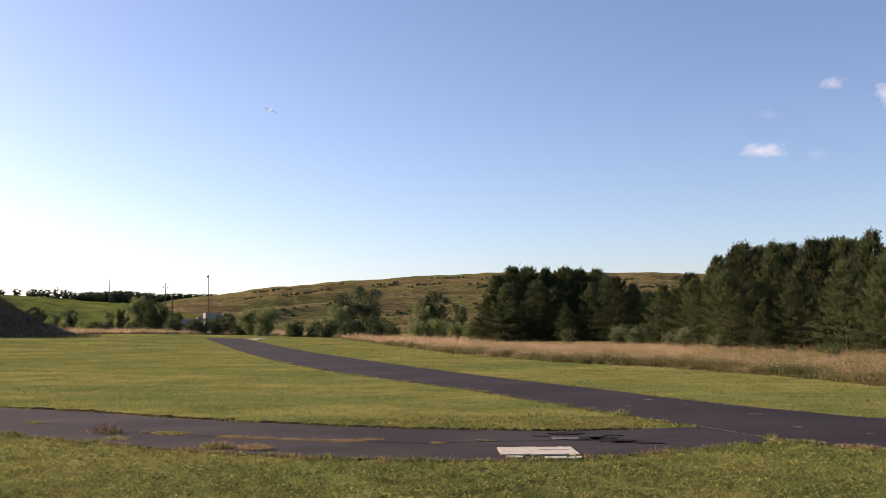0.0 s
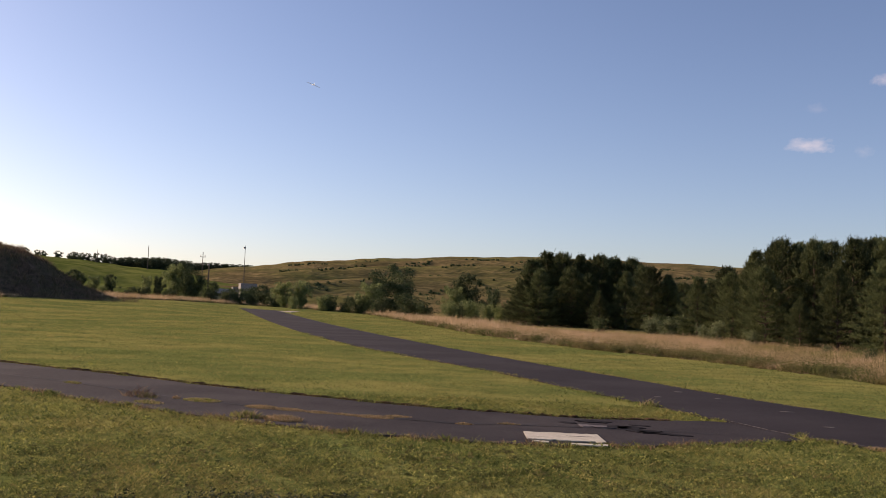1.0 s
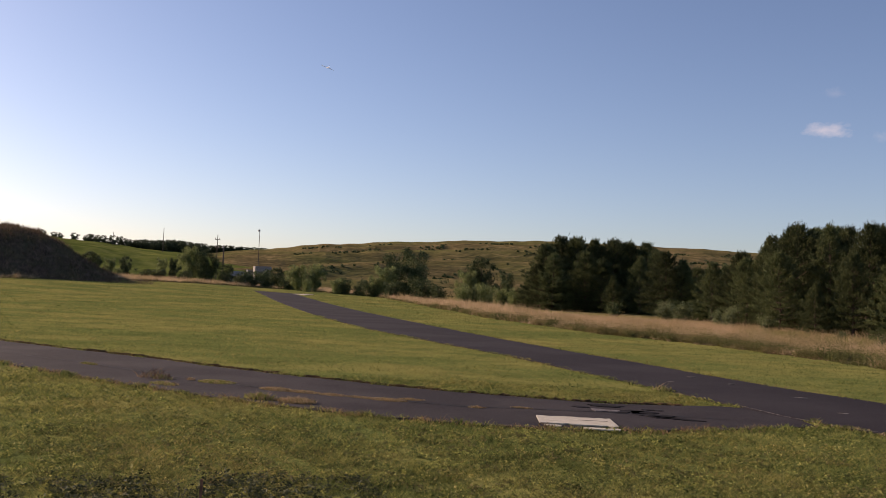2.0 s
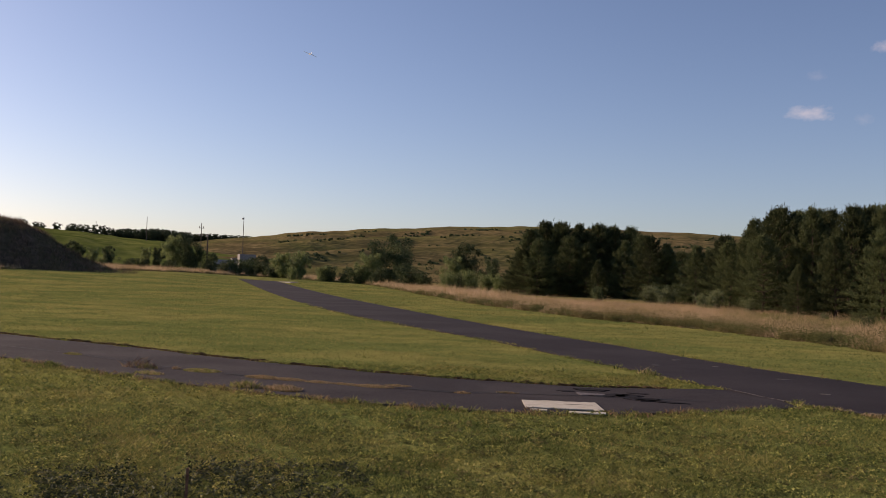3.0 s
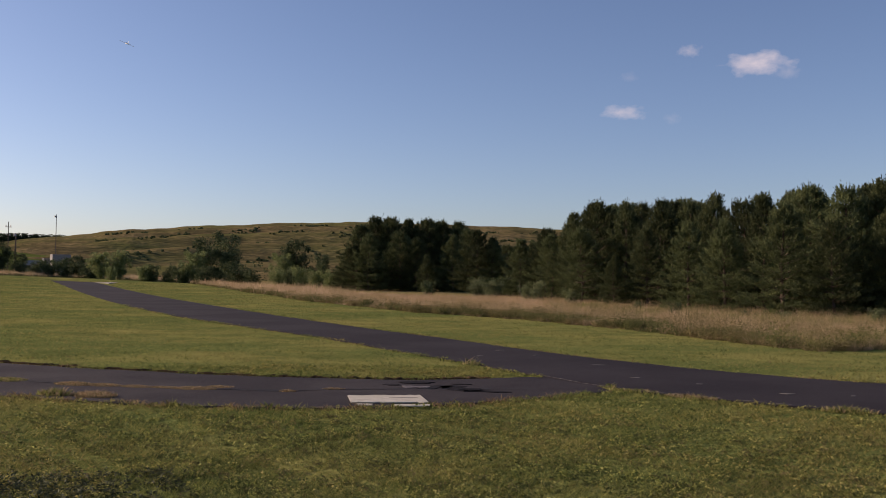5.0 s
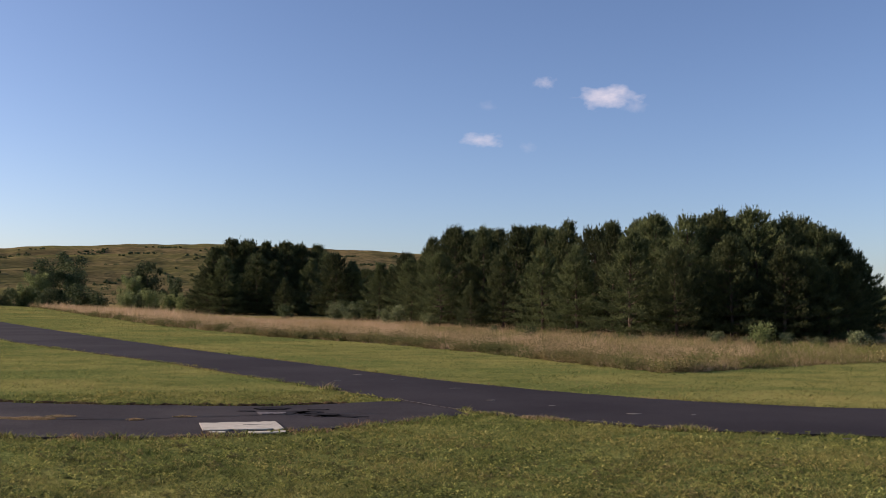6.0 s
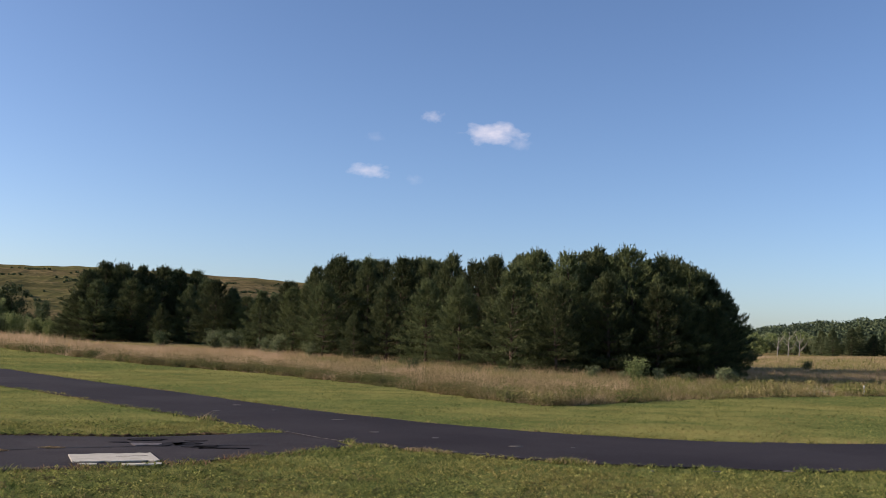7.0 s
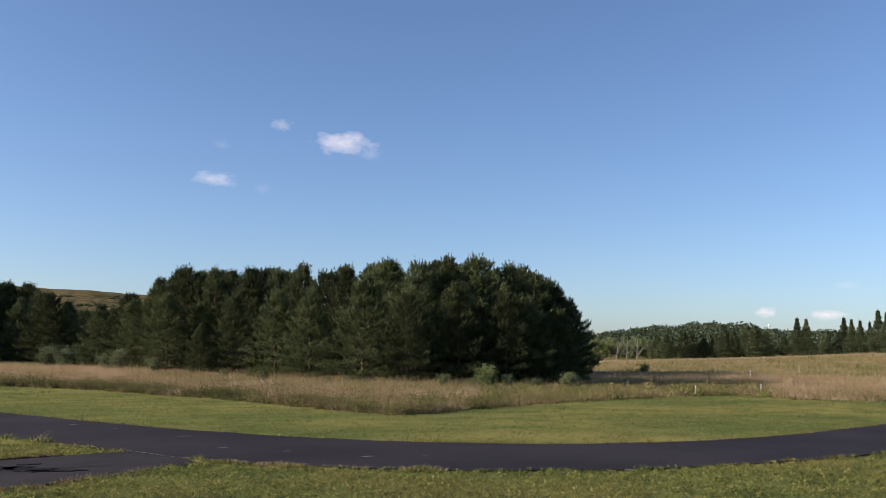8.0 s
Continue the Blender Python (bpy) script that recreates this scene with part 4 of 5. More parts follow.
def fringe(name, line, n, tall, out, material, label, z=0.0):
    """Ragged growth hanging over a paved edge."""
    p = by_turn(line, 400)
    k = rng.integers(0, 399, n)
    u = rng.uniform(0, 1, n)[:, None]
    q = p[k] * (1 - u) + p[k + 1] * u + rng.normal(0, out, (n, 2))
    h = tall * rng.uniform(0.3, 1.3, n) * np.clip(0.75 + 0.9 * bumps(q[:, 0], q[:, 1], 1.3, z) + 0.5 * bumps(q[:, 0], q[:, 1], 0.4, z), 0.1, 2)
    v, f = blades(q[:, 0], q[:, 1], rise(q[:, 0], q[:, 1]), h, 0.012 * rng.uniform(0.5, 1.3, n) * (0.5 + np.hypot(q[:, 0], q[:, 1]) / 20), 0.8, rng)
    tagged(new(name, mesh_of(name, v, f, material)), label, "grass", kind="stuff")


fringe("edge_grass", TAXI_NEAR, 9000, 0.052, 0.07, M_BLADE, "ragged grass overhanging the taxiway's edge", 1.0)
fringe("edge_grass", TAXI_FAR[:-2], 8000, 0.05, 0.06, M_BLADE, "ragged grass overhanging the taxiway's edge", 2.0)
fringe("edge_grass", RUNWAY_NEAR[3:12], 5000, 0.05, 0.07, M_BLADE, "ragged grass overhanging the runway's edge", 3.0)
fringe("edge_grass", RUNWAY_NEAR[12:], 8000, 0.052, 0.06, M_BLADE, "ragged grass overhanging the runway's edge", 4.0)
fringe("edge_grass", RUNWAY_FAR[3:], 9000, 0.06, 0.07, M_BLADE, "ragged grass overhanging the runway's edge", 5.0)
fringe("edge_thatch", TAXI_NEAR, 5000, 0.06, 0.09, M_THATCH, "brown dead stalks along the taxiway's edge", 6.0)
fringe("edge_thatch", TAXI_FAR[:-2], 3500, 0.05, 0.05, M_THATCH, "brown dead stalks along the taxiway's edge", 7.0)
fringe("edge_thatch", RUNWAY_FAR[4:], 3500, 0.05, 0.06, M_THATCH, "brown dead stalks along the runway's edge", 8.0)

# ---- sky things ----
def cloud_material(seed, dense):
    m = bpy.data.materials.new("cloud")
    m.use_nodes = True
    n, link = m.node_tree.nodes, m.node_tree.links.new
    n.remove(n["Principled BSDF"])
    coord = n.new("ShaderNodeTexCoord")
    mapping = n.new("ShaderNodeMapping")
    mapping.inputs["Location"].default_value = (seed * 3.7, seed, 0)
    mapping.inputs["Scale"].default_value = (1.6, 1.0, 1)
    link(coord.outputs["Object"], mapping.inputs["Vector"])
    noise_a = n.new("ShaderNodeTexNoise")
    noise_a.inputs["Scale"].default_value, noise_a.inputs["Detail"].default_value = 1.7, 9
    link(mapping.outputs[0], noise_a.inputs["Vector"])
    far = n.new("ShaderNodeVectorMath")
    far.operation = "LENGTH"
    link(coord.outputs["Object"], far.inputs[0])
    fall = n.new("ShaderNodeMapRange")
    fall.inputs["From Min"].default_value, fall.inputs["From Max"].default_value = 0.05, 1.0
    fall.inputs["To Min"].default_value, fall.inputs["To Max"].default_value = 0.42, -0.42
    link(far.outputs["Value"], fall.inputs["Value"])
    add = n.new("ShaderNodeMath")
    link(noise_a.outputs["Fac"], add.inputs[0])
    link(fall.outputs[0], add.inputs[1])
    ramp = n.new("ShaderNodeMapRange")
    ramp.inputs["From Min"].default_value, ramp.inputs["From Max"].default_value = 0.34, 1.3
    ramp.inputs["To Max"].default_value = dense
    link(add.outputs[0], ramp.inputs["Value"])
    glow = n.new("ShaderNodeEmission")
    glow.inputs["Color"].default_value, glow.inputs["Strength"].default_value = (1.0, 0.93, 0.92, 1), 0.76
    clear = n.new("ShaderNodeBsdfTransparent")
    mix = n.new("ShaderNodeMixShader")
    link(ramp.outputs[0], mix.inputs[0])
    link(clear.outputs[0], mix.inputs[1])
    link(glow.outputs[0], mix.inputs[2])
    link(mix.outputs[0], n["Material Output"].inputs["Surface"])
    return m


def cloud(az, el, wide, tall, seed, label, dense=1.0):
    d = 3200
    e, a = radians(el), radians(az)
    p = Vector((-math.sin(a) * math.cos(e), math.cos(a) * math.cos(e), math.sin(e))) * d
    bm = bmesh.new()
    bmesh.ops.create_grid(bm, x_segments=8, y_segments=8, size=1)
    for v in bm.verts:
        v.co.z = -0.25 * v.co.xy.length_squared
    me = bpy.data.meshes.new("cloud")
    bm.to_mesh(me)
    bm.free()
    me.materials.append(cloud_material(seed, dense))
    ob = new("cloud", me)
    ob.matrix_world = look(p, (0, 0, EYE)) @ pose(0, 0, 0, 0, 180, 0) @ Matrix.Diagonal((d * math.tan(radians(wide)), d * math.tan(radians(tall)), 60, 1))
    ob.visible_shadow = False
    return tagged(ob, label, "cloud", "small clouds")


cloud(-19.3, 12.8, 2.8, 1.05, 1, "small bright white cumulus cloud")
cloud(-11.4, 10.2, 1.9, 0.75, 2, "small flat white cloud", 0.62)
cloud(-15.3, 13.75, 1.0, 0.6, 3, "faint wisp of white cloud", 0.4)
cloud(-45.3, 2.45, 1.0, 0.5, 4, "small white cloud low over the far wood")
cloud(-14.3, 9.75, 0.8, 0.5, 6, "faint wisp of white cloud", 0.12)
cloud(-11.7, 12.3, 0.9, 0.5, 7, "faint wisp of white cloud", 0.10)
cloud(-20.9, 12.2, 1.2, 0.8, 8, "thin veil of cloud trailing the bright one", 0.22)
cloud(-49.8, 4.0, 1.2, 0.35, 9, "faint wisp of white cloud", 0.2)
cloud(-48.7, 2.3, 1.5, 0.5, 5, "small white cloud low over the far wood")

# ---- on the asphalt ----
def slab(bm, outline, z0, thick):
    low = [bm.verts.new((x, y, z0)) for x, y in outline]
    top = [bm.verts.new((x, y, z0 + thick)) for x, y in outline]
    bm.faces.new(top)
    bm.faces.new(low[::-1])
    for k in range(len(outline)):
        j = (k + 1) % len(outline)
        bm.faces.new((low[k], low[j], top[j], top[k]))


def ragged_quad(a, b, c, d, n, jag, seed):
    """The outline of a four-cornered piece with splintered long edges."""
    g = random.Random(seed)
    a, b, c, d = (Vector((*p, 0)) for p in (a, b, c, d))
    across = (d - a).normalized()
    line = [a.lerp(b, k / n) + across * g.uniform(-jag, jag) for k in range(n + 1)]
    back = [c.lerp(d, k / n) + across * g.uniform(-jag, jag) for k in range(n + 1)]
    return [(p.x, p.y) for p in line + back]


board = tagged(new("board"), "weathered white plywood board, split and flaking, lying on asphalt", "board")
for name, corners, jag, label in [
        ("panel", ((-1.1, 12.51), (-0.11, 12.63), (0.02, 11.93), (-0.99, 11.86)), 0.035, "main whitish sheet, flaking at its edges"),
        ("splinter", ((-0.42, 11.7), (0.04, 11.75), (0.03, 11.62), (-0.39, 11.57)), 0.012, "long splintered strip"),
        ("splinter", ((-0.92, 11.75), (-0.7, 11.73), (-0.7, 11.63), (-0.9, 11.63)), 0.010, "short splintered strip")]:
    bm = bmesh.new()
    slab(bm, ragged_quad(*corners, 14, jag, len(name) + corners[0][0]), 0.030 if name == "panel" else 0.029, 0.014)
    part(name, bm, M_BOARD, board, label)
bm = bmesh.new()
slab(bm, ragged_quad((-0.52, 12.30), (-0.14, 12.35), (-0.13, 12.34), (-0.51, 12.285), 10, 0.006, 3), 0.040, 0.0062)
part("split", bm, M_CRACK, board, "dark split in the sheet")

M_PATCH = mat("grey_patch", (0.09, 0.08, 0.08), (0.17, 0.155, 0.155), 20.0, bump=0.4, spec=0.1)
bm = bmesh.new()
slab(bm, ragged_quad((-0.4, 13.71), (0.01, 13.71), (0.03, 13.55), (-0.36, 13.48), 12, 0.03, 4), 0.026, 0.012)
patch_mesh = bpy.data.meshes.new("asphalt_patch")
bm.to_mesh(patch_mesh)
bm.free()
patch_mesh.materials.append(M_PATCH)
tagged(new("asphalt_patch", patch_mesh), "rough grey mortar patch on the taxiway", "patch", kind="structure")


def stain(cx, cy, rx, ry, turn, seed, label):
    g = random.Random(seed)
    bm = bmesh.new()
    pts = []
    wave = [g.uniform(0, 6.28) for _ in range(3)]
    for k in range(40):
        a = 6.2832 * k / 40
        f = 0.8 + 0.16 * math.sin(2 * a + wave[0]) + 0.12 * math.sin(5 * a + wave[1]) + 0.08 * math.sin(9 * a + wave[2]) + g.uniform(-0.04, 0.04)
        p = Matrix.Rotation(radians(turn), 2) @ Vector((math.cos(a) * rx * f, math.sin(a) * ry * f))
        pts.append((cx + p.x, cy + p.y))
    slab(bm, pts, 0.024, 0.0095)
    me = bpy.data.meshes.new("tar_stain")
    bm.to_mesh(me)
    bm.free()
    me.materials.append(M_TAR)
    tagged(new("tar_stain", me), label, "stain", "tar stains", "structure")


stain(0.16, 13.69, 0.2, 0.27, -10, 1, "black tar stain on the taxiway")
stain(0.35, 13.71, 0.24, 0.20, -6, 2, "black tar stain on the taxiway")
stain(0.56, 13.39, 0.26, 0.27, -12, 3, "black tar stain on the taxiway")
stain(0.8, 13.24, 0.4, 0.12, -10, 7, "black tar stain on the taxiway")
stain(-0.21, 14.22, 0.36, 0.15, -6, 6, "black tar stain on the taxiway")
stain(-0.57, 13.88, 0.16, 0.10, 4, 5, "black tar stain on the taxiway")
stain(0.5, 14.04, 0.16, 0.09, 0, 8, "black tar stain on the taxiway")
stain(-0.11, 13.51, 0.24, 0.07, -6, 9, "black tar stain on the taxiway")


def crack(points, width, seed, label, owner):
    """A thin wandering seam laid into the asphalt."""
    g = random.Random(seed)
    p = resample(points, 60)
    bm = bmesh.new()
    left, right = [], []
    for k, (x, y) in enumerate(p):
        y += g.uniform(-0.012, 0.012)
        w = width * g.uniform(0.25, 1.2)
        z = 0.032 + 0.006 * float(bumps(x, y, 3.1, 2.0)) + (0.008 if owner is runway else 0.0)
        left.append(bm.verts.new((x, y - w, z)))
        right.append(bm.verts.new((x, y + w, z)))
    for k in range(len(p) - 1):
        bm.faces.new((left[k], left[k + 1], right[k + 1], right[k]))
    part("crack", bm, M_CRACK, owner, label)


crack([(-12.5, 16.6), (-9.7, 15.5), (-7.4, 14.3), (-6.3, 13.85), (-5.1, 13.45)], 0.030, 1, "weedy seam along the taxiway", taxiway)
crack([(-5.1, 13.5), (-3.2, 13.1), (-2.2, 13.0), (-1.3, 13.25), (-0.2, 13.4), (1.6, 13.6)], 0.024, 2, "seam along the taxiway", taxiway)
crack([(-2.2, 13.0), (-2.0, 12.2), (-1.9, 11.5)], 0.008, 3, "cross crack", taxiway)
crack([(-7.4, 14.3), (-7.1, 13.4), (-6.9, 12.8)], 0.010, 4, "cross crack", taxiway)
M_SEAM = mat("pale_seam", (0.16, 0.14, 0.13), (0.26, 0.23, 0.20), 30.0, bump=0.3, spec=0.1)
bm = bmesh.new()
seam_line = resample([(1.95, 15.25), (2.4, 14.3), (3.0, 13.5), (4.2, 12.6), (5.0, 12.0)], 70)
g = random.Random(6)
for k in range(0, 66):
    if g.random() < 0.25:
        continue
    (x0, y0), (x1, y1) = seam_line[k], seam_line[k + 1]
    w = g.uniform(0.004, 0.012)
    bm.faces.new([bm.verts.new(v) for v in ((x0 - w, y0 - w, 0.043), (x1 - w, y1 - w, 0.043), (x1 + w, y1 + w, 0.043), (x0 + w, y0 + w, 0.043))])
part("seam", bm, M_SEAM, runway, "pale broken seam where runway and taxiway meet")


def tuft(cx, cy, rx, ry, n, tall, materials, label, turn=0.0, lean=0.9):
    """A low plant cushion that grows out of a crack."""
    pieces = new("weed_tuft")
    tagged(pieces, label, "weed", "weeds in the asphalt")
    pieces.location = (cx, cy, 0.03)
    for name, material, share in materials:
        k = int(n * share)
        u, a = np.sqrt(rng.uniform(0, 1, k)), rng.uniform(0, 6.283, k)
        x, y = np.cos(a) * u * rx, np.sin(a) * u * ry
        c, s = math.cos(radians(turn)), math.sin(radians(turn))
        x, y = c * x - s * y, s * x + c * y
        h = tall * rng.uniform(0.4, 1.2, k) * (1.1 - 0.6 * u)
        v, f = blades(x, y, 0 * x - 0.01, h, 0.012 * rng.uniform(0.6, 1.3, k), lean, rng)
        part(name, mesh_of(name, v, f, material), None, pieces)


MAT_DRY = [("leaves", M_WEED, 0.15), ("dead_stalks", M_THATCH, 0.35), ("yellow_leaves", M_STRAW, 0.5)]
MAT_GREEN = [("leaves", M_BLADE, 0.7), ("yellow_leaves", M_STRAW, 0.3)]
MAT_RED = [("leaves", M_WEED, 0.15), ("dead_stalks", M_RUST, 0.6), ("yellow_leaves", M_THATCH, 0.25)]
tuft(-9.75, 15.45, 0.22, 0.10, 260, 0.05, MAT_GREEN, "small green weed cushion in a taxiway crack", -20)
tuft(-7.6, 14.0, 0.34, 0.2, 120, 0.2, MAT_RED, "bushy reddish-brown weed growing from the taxiway", -20, 1.1)
tuft(-7.4, 13.9, 0.2, 0.14, 80, 0.1, MAT_GREEN, "low green weed beside the reddish one")
tuft(-7.0, 13.2, 0.30, 0.14, 300, 0.07, MAT_GREEN, "green weed clump at the taxiway's edge", -20)
tuft(-6.45, 13.92, 0.36, 0.221, 1080, 0.05, MAT_GREEN, "flat green and yellow weed cushion in the taxiway seam", -18)
tuft(-6.95, 14.02, 0.08, 0.05, 60, 0.07, MAT_DRY, "dry weed stub in the taxiway seam")
tuft(-5.25, 13.5, 0.30, 0.170, 936, 0.05, MAT_DRY, "low yellow-brown weed cushion in the taxiway seam", -12)
tuft(-4.75, 13.40, 0.26, 0.119, 684, 0.045, MAT_DRY, "low yellow-brown weed cushion in the taxiway seam", -14)
tuft(-4.25, 13.28, 0.26, 0.102, 612, 0.04, MAT_DRY, "thin yellow-brown weed strip in the taxiway seam", -12)
tuft(-3.8, 13.2, 0.28, 0.085, 540, 0.04, MAT_DRY, "thin yellow-brown weed strip in the taxiway seam", -8)
tuft(-3.35, 13.12, 0.32, 0.136, 756, 0.05, MAT_DRY, "low yellow-brown weed cushion in the taxiway seam", -8)
tuft(-3.05, 13.36, 0.22, 0.102, 468, 0.04, MAT_DRY, "small dry weed cushion beside the taxiway seam", -6)
tuft(-4.45, 12.25, 0.30, 0.204, 756, 0.09, MAT_DRY, "dry yellow weeds at the taxiway's edge", -10)
tuft(-5.0, 12.3, 0.30, 0.12, 380, 0.12, MAT_GREEN, "green weeds at the taxiway's edge", -10)
tuft(-2.0, 13.0, 0.13, 0.06, 160, 0.04, MAT_DRY, "small pinkish dry weed in the taxiway seam")
tuft(-1.38, 13.28, 0.17, 0.06, 180, 0.04, MAT_DRY, "small pinkish dry weed in the taxiway seam")
tuft(0.75, 17.2, 0.18, 0.10, 90, 0.16, MAT_GREEN, "taller weed tuft at the point of the grass wedge")
tuft(2.75, 13.75, 0.08, 0.08, 30, 0.13, MAT_GREEN, "pale upright weed at the runway junction")
tuft(3.1, 13.45, 0.36, 0.13, 260, 0.06, MAT_GREEN, "green weed mat at the runway junction", -35)
tuft(3.7, 12.85, 0.40, 0.12, 380, 0.07, MAT_DRY, "dry weeds along the runway junction", -35)
tuft(5.4, 11.65, 0.35, 0.15, 160, 0.10, MAT_GREEN, "taller grass tuft at the runway's edge", -25)

# scuffs: pale flat fragments on the runway
M_SCUFF = mat("pale_scuff", (0.10, 0.09, 0.085), (0.22, 0.20, 0.18), 40.0, bump=0.3, spec=0.1)
g = random.Random(11)
for az, r, size in [(-4.2, 20.5, 0.20), (-6.5, 19.4, 0.16), (-3.0, 19.0, 0.12), (-10.4, 17.6, 0.22), (-12.8, 15.6, 0.2), (-16.5, 15.0, 0.18), (-21.5, 14.3, 0.22), (-33.5, 12.8, 0.16), (-29.8, 12.4, 0.08), (-37.5, 13.4, 0.2), (-8.5, 19.8, 0.1), (-25, 14.5, 0.1)]:
    bm = bmesh.new()
    p = spot(az, r)
    slab(bm, [(p.x + math.cos(a) * 0.6 * size * g.uniform(0.3, 1), p.y + math.sin(a) * 0.25 * size * g.uniform(0.5, 1)) for a in np.linspace(0, 5.6, 9)], 0.034, 0.009)
    me = bpy.data.meshes.new("runway_scuff")
    bm.to_mesh(me)
    bm.free()
    me.materials.append(M_SCUFF)
    tagged(new("runway_scuff", me), "pale worn spot on the dark runway", "scuff", "runway scuffs", "structure")

# gravel where the runway ends
bm = bmesh.new()
slab(bm, ragged_quad((-56, 126), (-38, 108), (-37, 102), (-48, 109), 16, 0.8, 7), 0.05, 0.33)
me = bpy.data.meshes.new("gravel_strip")
bm.to_mesh(me)
bm.free()
me.materials.append(M_GRAVEL)
tagged(new("gravel_strip", me), "pale gravel strip across the runway's far end", "gravel", kind="structure")

# ---- stakes and posts ----
def stake(x, y, tall, material, label, collar=False, tilt=0.0):
    ob = tagged(new("stake"), label, "stake", "marker stakes")
    ob.location, ob.rotation_euler = (x, y, float(rise(x, y)) - 0.02), (0, radians(tilt), 0)
    bm = bmesh.new()
    w = 0.008
    slab(bm, [(-w, -w), (w, -w), (w, -w * 0.5), (w * 0.35, -w * 0.5), (w * 0.35, w), (-w * 0.35, w), (-w * 0.35, -w * 0.5), (-w, -w * 0.5)], -0.05, tall + 0.05)
    part("post", bm, material, ob)
    if collar:
        bm = bmesh.new()
        tube(bm, [(0, 0, tall * 0.62), (0, 0, tall * 0.70)], [0.022, 0.02], 8)
        tube(bm, [(0.01, 0.018, tall * 0.66), (0.03, 0.03, tall * 0.63), (0.035, 0.02, tall * 0.58)], [0.004, 0.003, 0.002], 4)
        part("wire_tie", bm, M_METAL, ob, "pale twisted wire tie")
    return ob


p = spot(25.4, 5.2)
stake(p.x, p.y, 1.7 - 5.2 * math.tan(radians(11.7)), M_RUST, "thin rusty steel stake with a wire tie, stuck in the lawn", True, 2)
p = spot(36.3, 5.4)
stake(p.x, p.y, 0.62, M_RUST, "thin rusty steel stake stuck in the lawn", False, -3)


def marker(az, r, el):
    p = spot(az, r)
    ob = tagged(new("marker_post"), "white-painted wooden marker post in the meadow grass", "post", "white marker posts")
    ob.location = p
    tall = max(0.35, r * math.tan(radians(el)) + EYE - p.z)
    bm = bmesh.new()
    box(bm, (0, 0, tall / 2 - 0.05), (0.035, 0.03, tall + 0.1), 20)
    bmesh.ops.bevel(bm, geom=bm.edges[:], offset=0.008, segments=1, affect="EDGES")
    part("post", bm, M_WHITE, ob)
    bm = bmesh.new()
    box(bm, (0, 0, tall * 0.78), (0.043, 0.038, 0.05), 20)
    part("band", bm, M_METAL, ob, "grey reflector band")


for az, r, el in [(-41.3, 38, -2.0), (-45.0, 42, -1.8), (-44.4, 62, -1.0), (-47.1, 80, -0.65)]:
    marker(az, r, el)

# a dead birch at the far wood's edge
def snag(az, r, tall, seed):
    g = random.Random(seed)
    ob = tagged(new("dead_tree"), "bare dead white-barked tree before the far wood", "tree", "dead trees")
    ob.location = spot(az, r)
    bm = bmesh.new()
    tube(bm, [(0, 0, -0.2), (0.1, 0, tall * 0.4), (0.3, 0.1, tall * 0.75), (0.35, 0.1, tall)], [0.09, 0.07, 0.04, 0.015], 7)
    part("trunk", bm, M_SNAG, ob)
    for k in range(6):
        z, a, l = tall * g.uniform(0.15, 0.7), g.uniform(0, 6.28), tall * g.uniform(0.3, 0.6)
        bm = bmesh.new()
        tube(bm, [(0.1, 0, z), (0.1 + math.cos(a) * l * 0.4, math.sin(a) * l * 0.4, z + l * 0.4), (0.1 + math.cos(a) * l * 0.75, math.sin(a) * l * 0.75, z + l * 0.9)], [0.045, 0.03, 0.01], 5)
        part("limb", bm, M_SNAG, ob)


M_SNAG = mat("bleached_wood", (0.17, 0.155, 0.13), (0.34, 0.31, 0.27), 6.0, stretch=(1, 1, 0.3))
for az, tall, k in [(-37.8, 4.0, 1), (-37.2, 4.2, 2), (-36.6, 3.2, 4)]:
    snag(az, 172, tall, k)

# ---- poles and the compound at the foot of the hill ----
def utility_pole(az, r, top_el, base_z, thick, label, arms=0, lamp=False):
    p = spot(az, r)
    p.z = base_z
    tall = r * math.tan(radians(top_el)) + EYE - base_z
    ob = tagged(new("utility_pole"), label, "pole", "poles below the hill")
    ob.location = p
    ob.rotation_euler = (0, 0, radians(az + 20))
    bm = bmesh.new()
    tube(bm, [(0, 0, -0.5), (0, 0, tall * 0.5), (0, 0, tall)], [thick, thick * 0.8, thick * 0.6], 8)
    part("pole", bm, M_WOOD, ob)
    for k in range(arms):
        bm = bmesh.new()
        box(bm, (0, 0, tall - 1.0 - 1.6 * k), (1.1 - 0.3 * k, 0.10, 0.11))
        arm = part("crossarm", bm, M_WOOD, ob)
        for x in (-0.45, 0.42):
            bm = bmesh.new()
            tube(bm, [(x * (1 - 0.25 * k), 0, tall - 0.92 - 1.6 * k), (x * (1 - 0.25 * k), 0, tall - 0.6 - 1.6 * k)], [0.09, 0.06], 6)
            part("insulator", bm, M_METAL, arm)
    if lamp:
        bm = bmesh.new()
        box(bm, (-0.15, 0, tall - 0.4), (0.42, 0.25, 0.34))
        part("lamp_head", bm, M_METAL, ob, "grey lamp head")


utility_pole(22.87, 185, 3.26, 1.0, 0.085, "tall slim pole with a lamp head below the hill", 0, True)
utility_pole(25.37, 190, 2.75, 1.2, 0.11, "wooden utility pole with crossarms", 2)
utility_pole(24.98, 188, 2.12, 1.2, 0.2, "short dark pole with a transformer", 0, True)
utility_pole(28.55, 330, 2.98, left_z(28.55, 330) - 0.5, 0.15, "bare pole above the crest tree line")
utility_pole(31.4, 335, 2.56, left_z(31.4, 335) - 0.5, 0.12, "bare pole above the crest tree line")


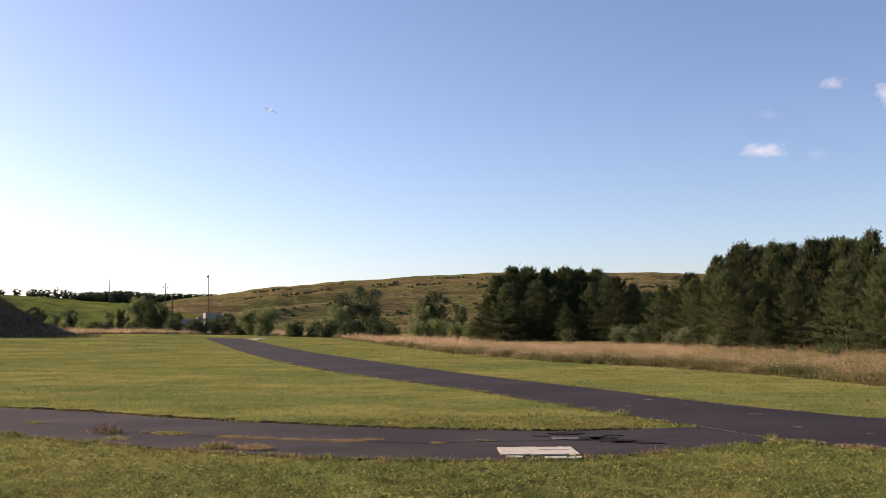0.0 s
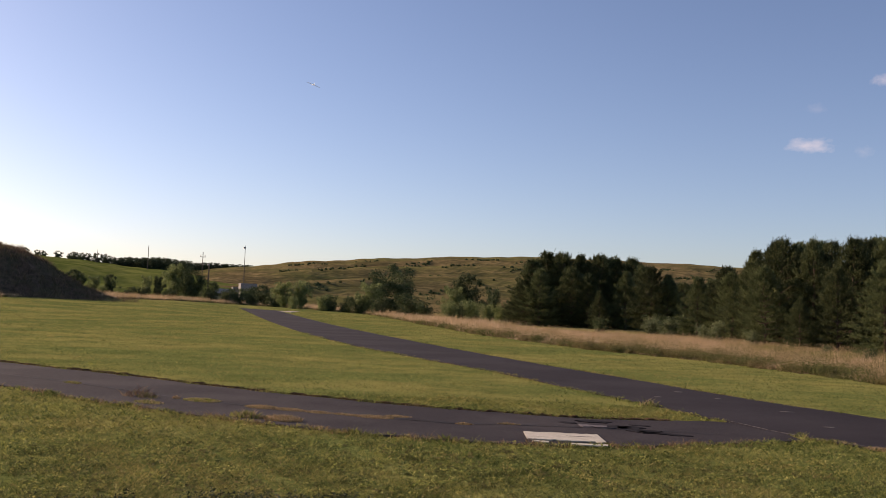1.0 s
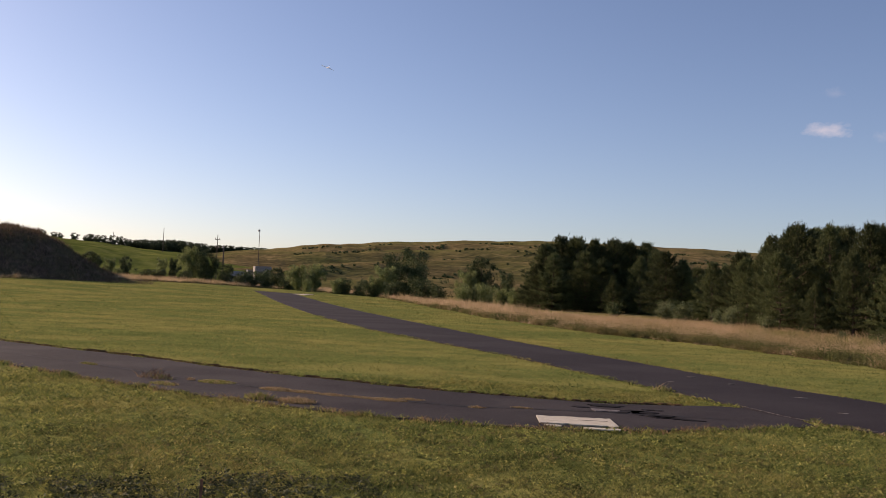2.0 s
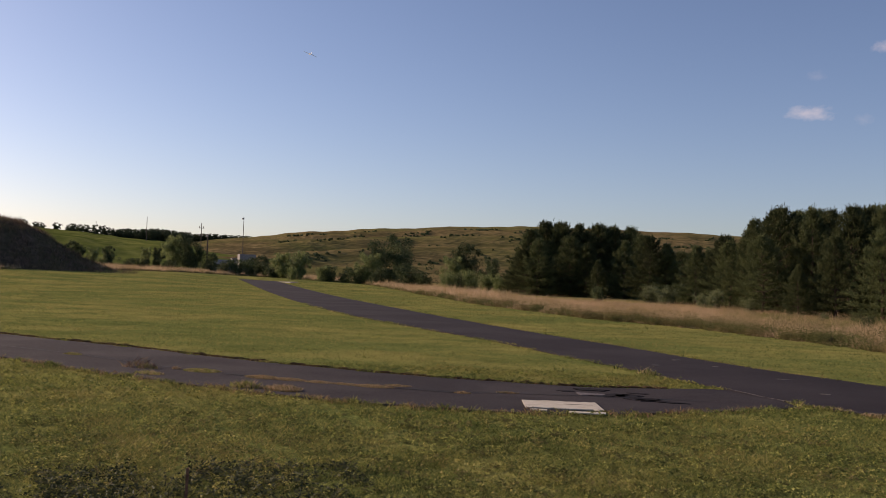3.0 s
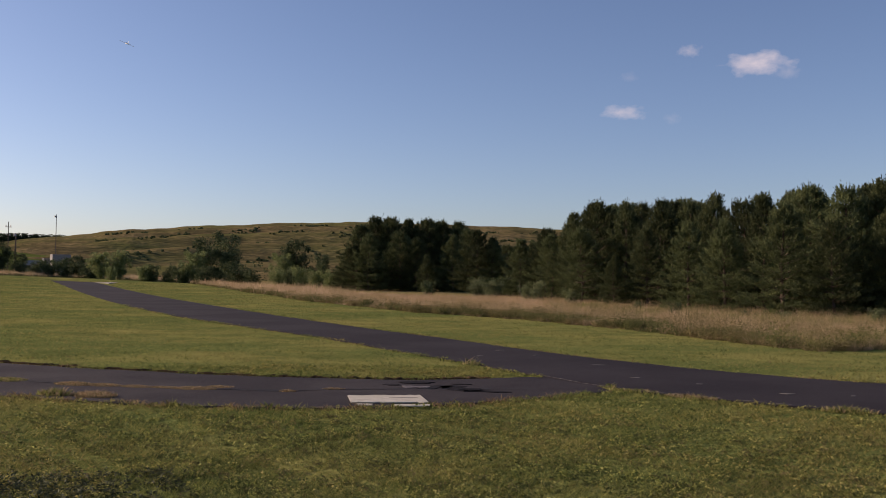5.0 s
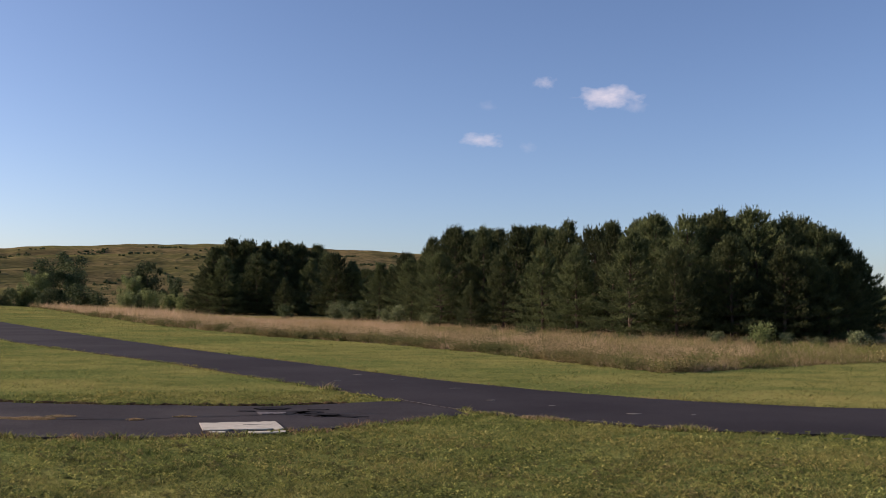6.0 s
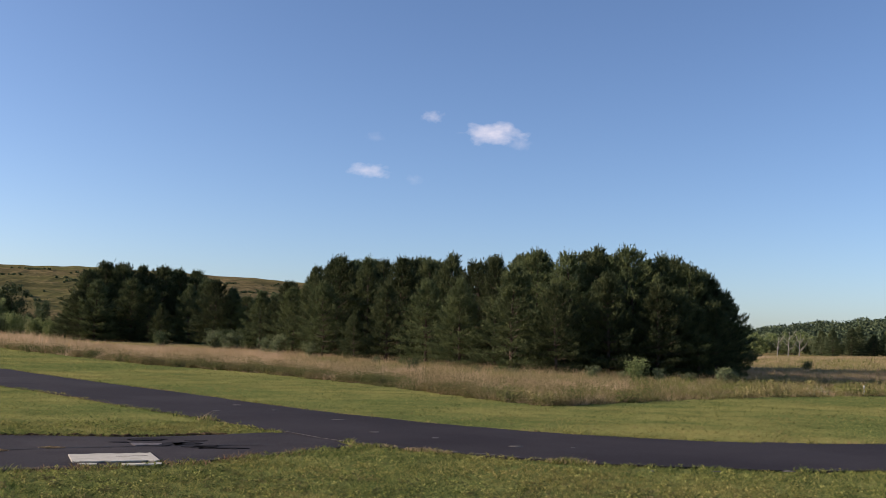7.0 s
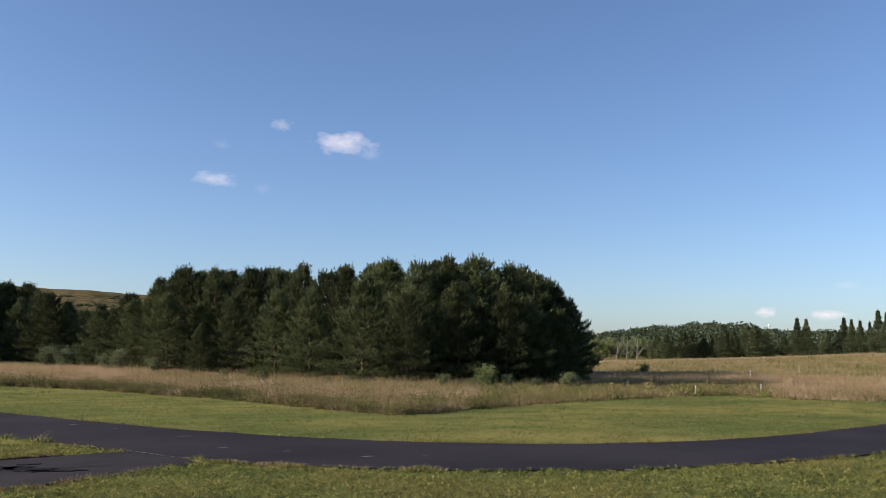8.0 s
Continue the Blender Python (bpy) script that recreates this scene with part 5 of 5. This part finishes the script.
def shed(az, r, wide, deep, tall, label, roof=True):
    ob = tagged(new("shed"), label, "shed", "sheds of the compound")
    ob.location, ob.rotation_euler = spot(az, r, 0.0), (0, 0, radians(az + 12))
    bm = bmesh.new()
    box(bm, (0, 0, tall / 2 - 0.2), (wide, deep, tall + 0.4))
    part("wall", bm, M_SHED, ob)
    if roof:
        bm = bmesh.new()
        w, d = wide / 2 + 0.25, deep / 2 + 0.25
        a = [bm.verts.new(v) for v in ((-w, -d, tall), (w, -d, tall), (w, d, tall), (-w, d, tall), (-w, 0, tall + 0.9), (w, 0, tall + 0.9))]
        for q in ((0, 1, 5, 4), (2, 3, 4, 5), (0, 4, 3), (1, 2, 5), (3, 2, 1, 0)):
            bm.faces.new([a[k] for k in q])
        part("roof", bm, M_SHED, ob)
    bm = bmesh.new()
    box(bm, (wide * 0.2, -deep / 2 - 0.02, 0.95), (0.95, 0.06, 2.0))
    part("door", bm, M_WOOD, ob)
    bm = bmesh.new()
    box(bm, (-wide * 0.25, -deep / 2 - 0.02, 1.5), (0.9, 0.06, 0.7))
    part("window", bm, M_CRACK, ob)


M_SHED = mat("pale_siding", (0.17, 0.16, 0.15), (0.28, 0.265, 0.245), 4.0, bump=0.3, stretch=(1, 1, 5))
shed(22.6, 182, 3.2, 2.2, 4.0, "pale grey plant shed with a flat roof", False)
shed(24.1, 176, 3.6, 2.0, 1.7, "low white-grey shed behind bushes")
shed(23.3, 184, 1.5, 1.5, 3.2, "narrow grey plant tower beside the shed", False)


# ---- water tower on the far hill ----
tower = tagged(new("water_tower"), "tiny white water tower beyond the wooded hill", "tower")
tower.location = spot(-45.5, 900)
top = 900 * math.tan(radians(1.72)) + EYE - tower.location.z
bm = bmesh.new()
tube(bm, [(0, 0, -1), (0, 0, top - 2.0)], [0.6, 0.5], 8)
part("stem", bm, M_WHITE, tower)
bm = bmesh.new()
bmesh.ops.create_uvsphere(bm, u_segments=14, v_segments=8, radius=1.3, matrix=Matrix.Translation((0, 0, top - 1.2)) @ Matrix.Diagonal((1, 1, 0.8, 1)))
part("tank", bm, M_WHITE, tower)

# ---- the model aircraft in the air ----
plane = tagged(new("model_aircraft"), "small white model aircraft with straight wings flying overhead", "aircraft")
bm = bmesh.new()
tube(bm, [(0, 0.62, 0), (0, 0.56, 0), (0, 0.3, 0.01), (0, 0, 0.015), (0, -0.4, 0.02), (0, -0.68, 0.03)], [0.012, 0.05, 0.075, 0.08, 0.05, 0.018], 10)
part("fuselage", bm, M_WHITE, plane)
for sign in (-1, 1):
    bm = bmesh.new()
    slab(bm, [(0, 0.16), (sign * 0.80, 0.05), (sign * 0.84, -0.06), (sign * 0.8, -0.1), (0, -0.14)], -0.015, 0.03)
    bmesh.ops.recalc_face_normals(bm, faces=bm.faces[:])
    part("wing", bm, M_WHITE, plane)
    bm = bmesh.new()
    slab(bm, [(0, -0.52), (sign * 0.3, -0.58), (sign * 0.3, -0.68), (0, -0.70)], 0.02, 0.016)
    bmesh.ops.recalc_face_normals(bm, faces=bm.faces[:])
    part("tailplane", bm, M_WHITE, plane)
bm = bmesh.new()
v = [bm.verts.new(c) for s in (-0.01, 0.01) for c in ((s, -0.48, 0.03), (s, -0.70, 0.03), (s, -0.72, 0.28), (s, -0.62, 0.28))]
for q in ((0, 1, 2, 3), (7, 6, 5, 4), (0, 4, 5, 1), (1, 5, 6, 2), (2, 6, 7, 3), (3, 7, 4, 0)):
    bm.faces.new([v[k] for k in q])
part("fin", bm, M_WHITE, plane)
bm = bmesh.new()
bmesh.ops.create_uvsphere(bm, u_segments=10, v_segments=6, radius=0.07, matrix=Matrix.Translation((0, 0.2, 0.07)) @ Matrix.Diagonal((0.7, 2, 0.8, 1)))
part("canopy", bm, M_CRACK, plane, "dark cockpit canopy")
e, a = radians(13.4), radians(19.2)
plane.matrix_world = Matrix.Translation(Vector((-math.sin(a) * math.cos(e), math.cos(a) * math.cos(e), math.sin(e))) * 100 + Vector((0, 0, EYE))) @ pose(0, 0, 0, 14, 16, 35) @ Matrix.Diagonal((0.9, 0.9, 0.9, 1))
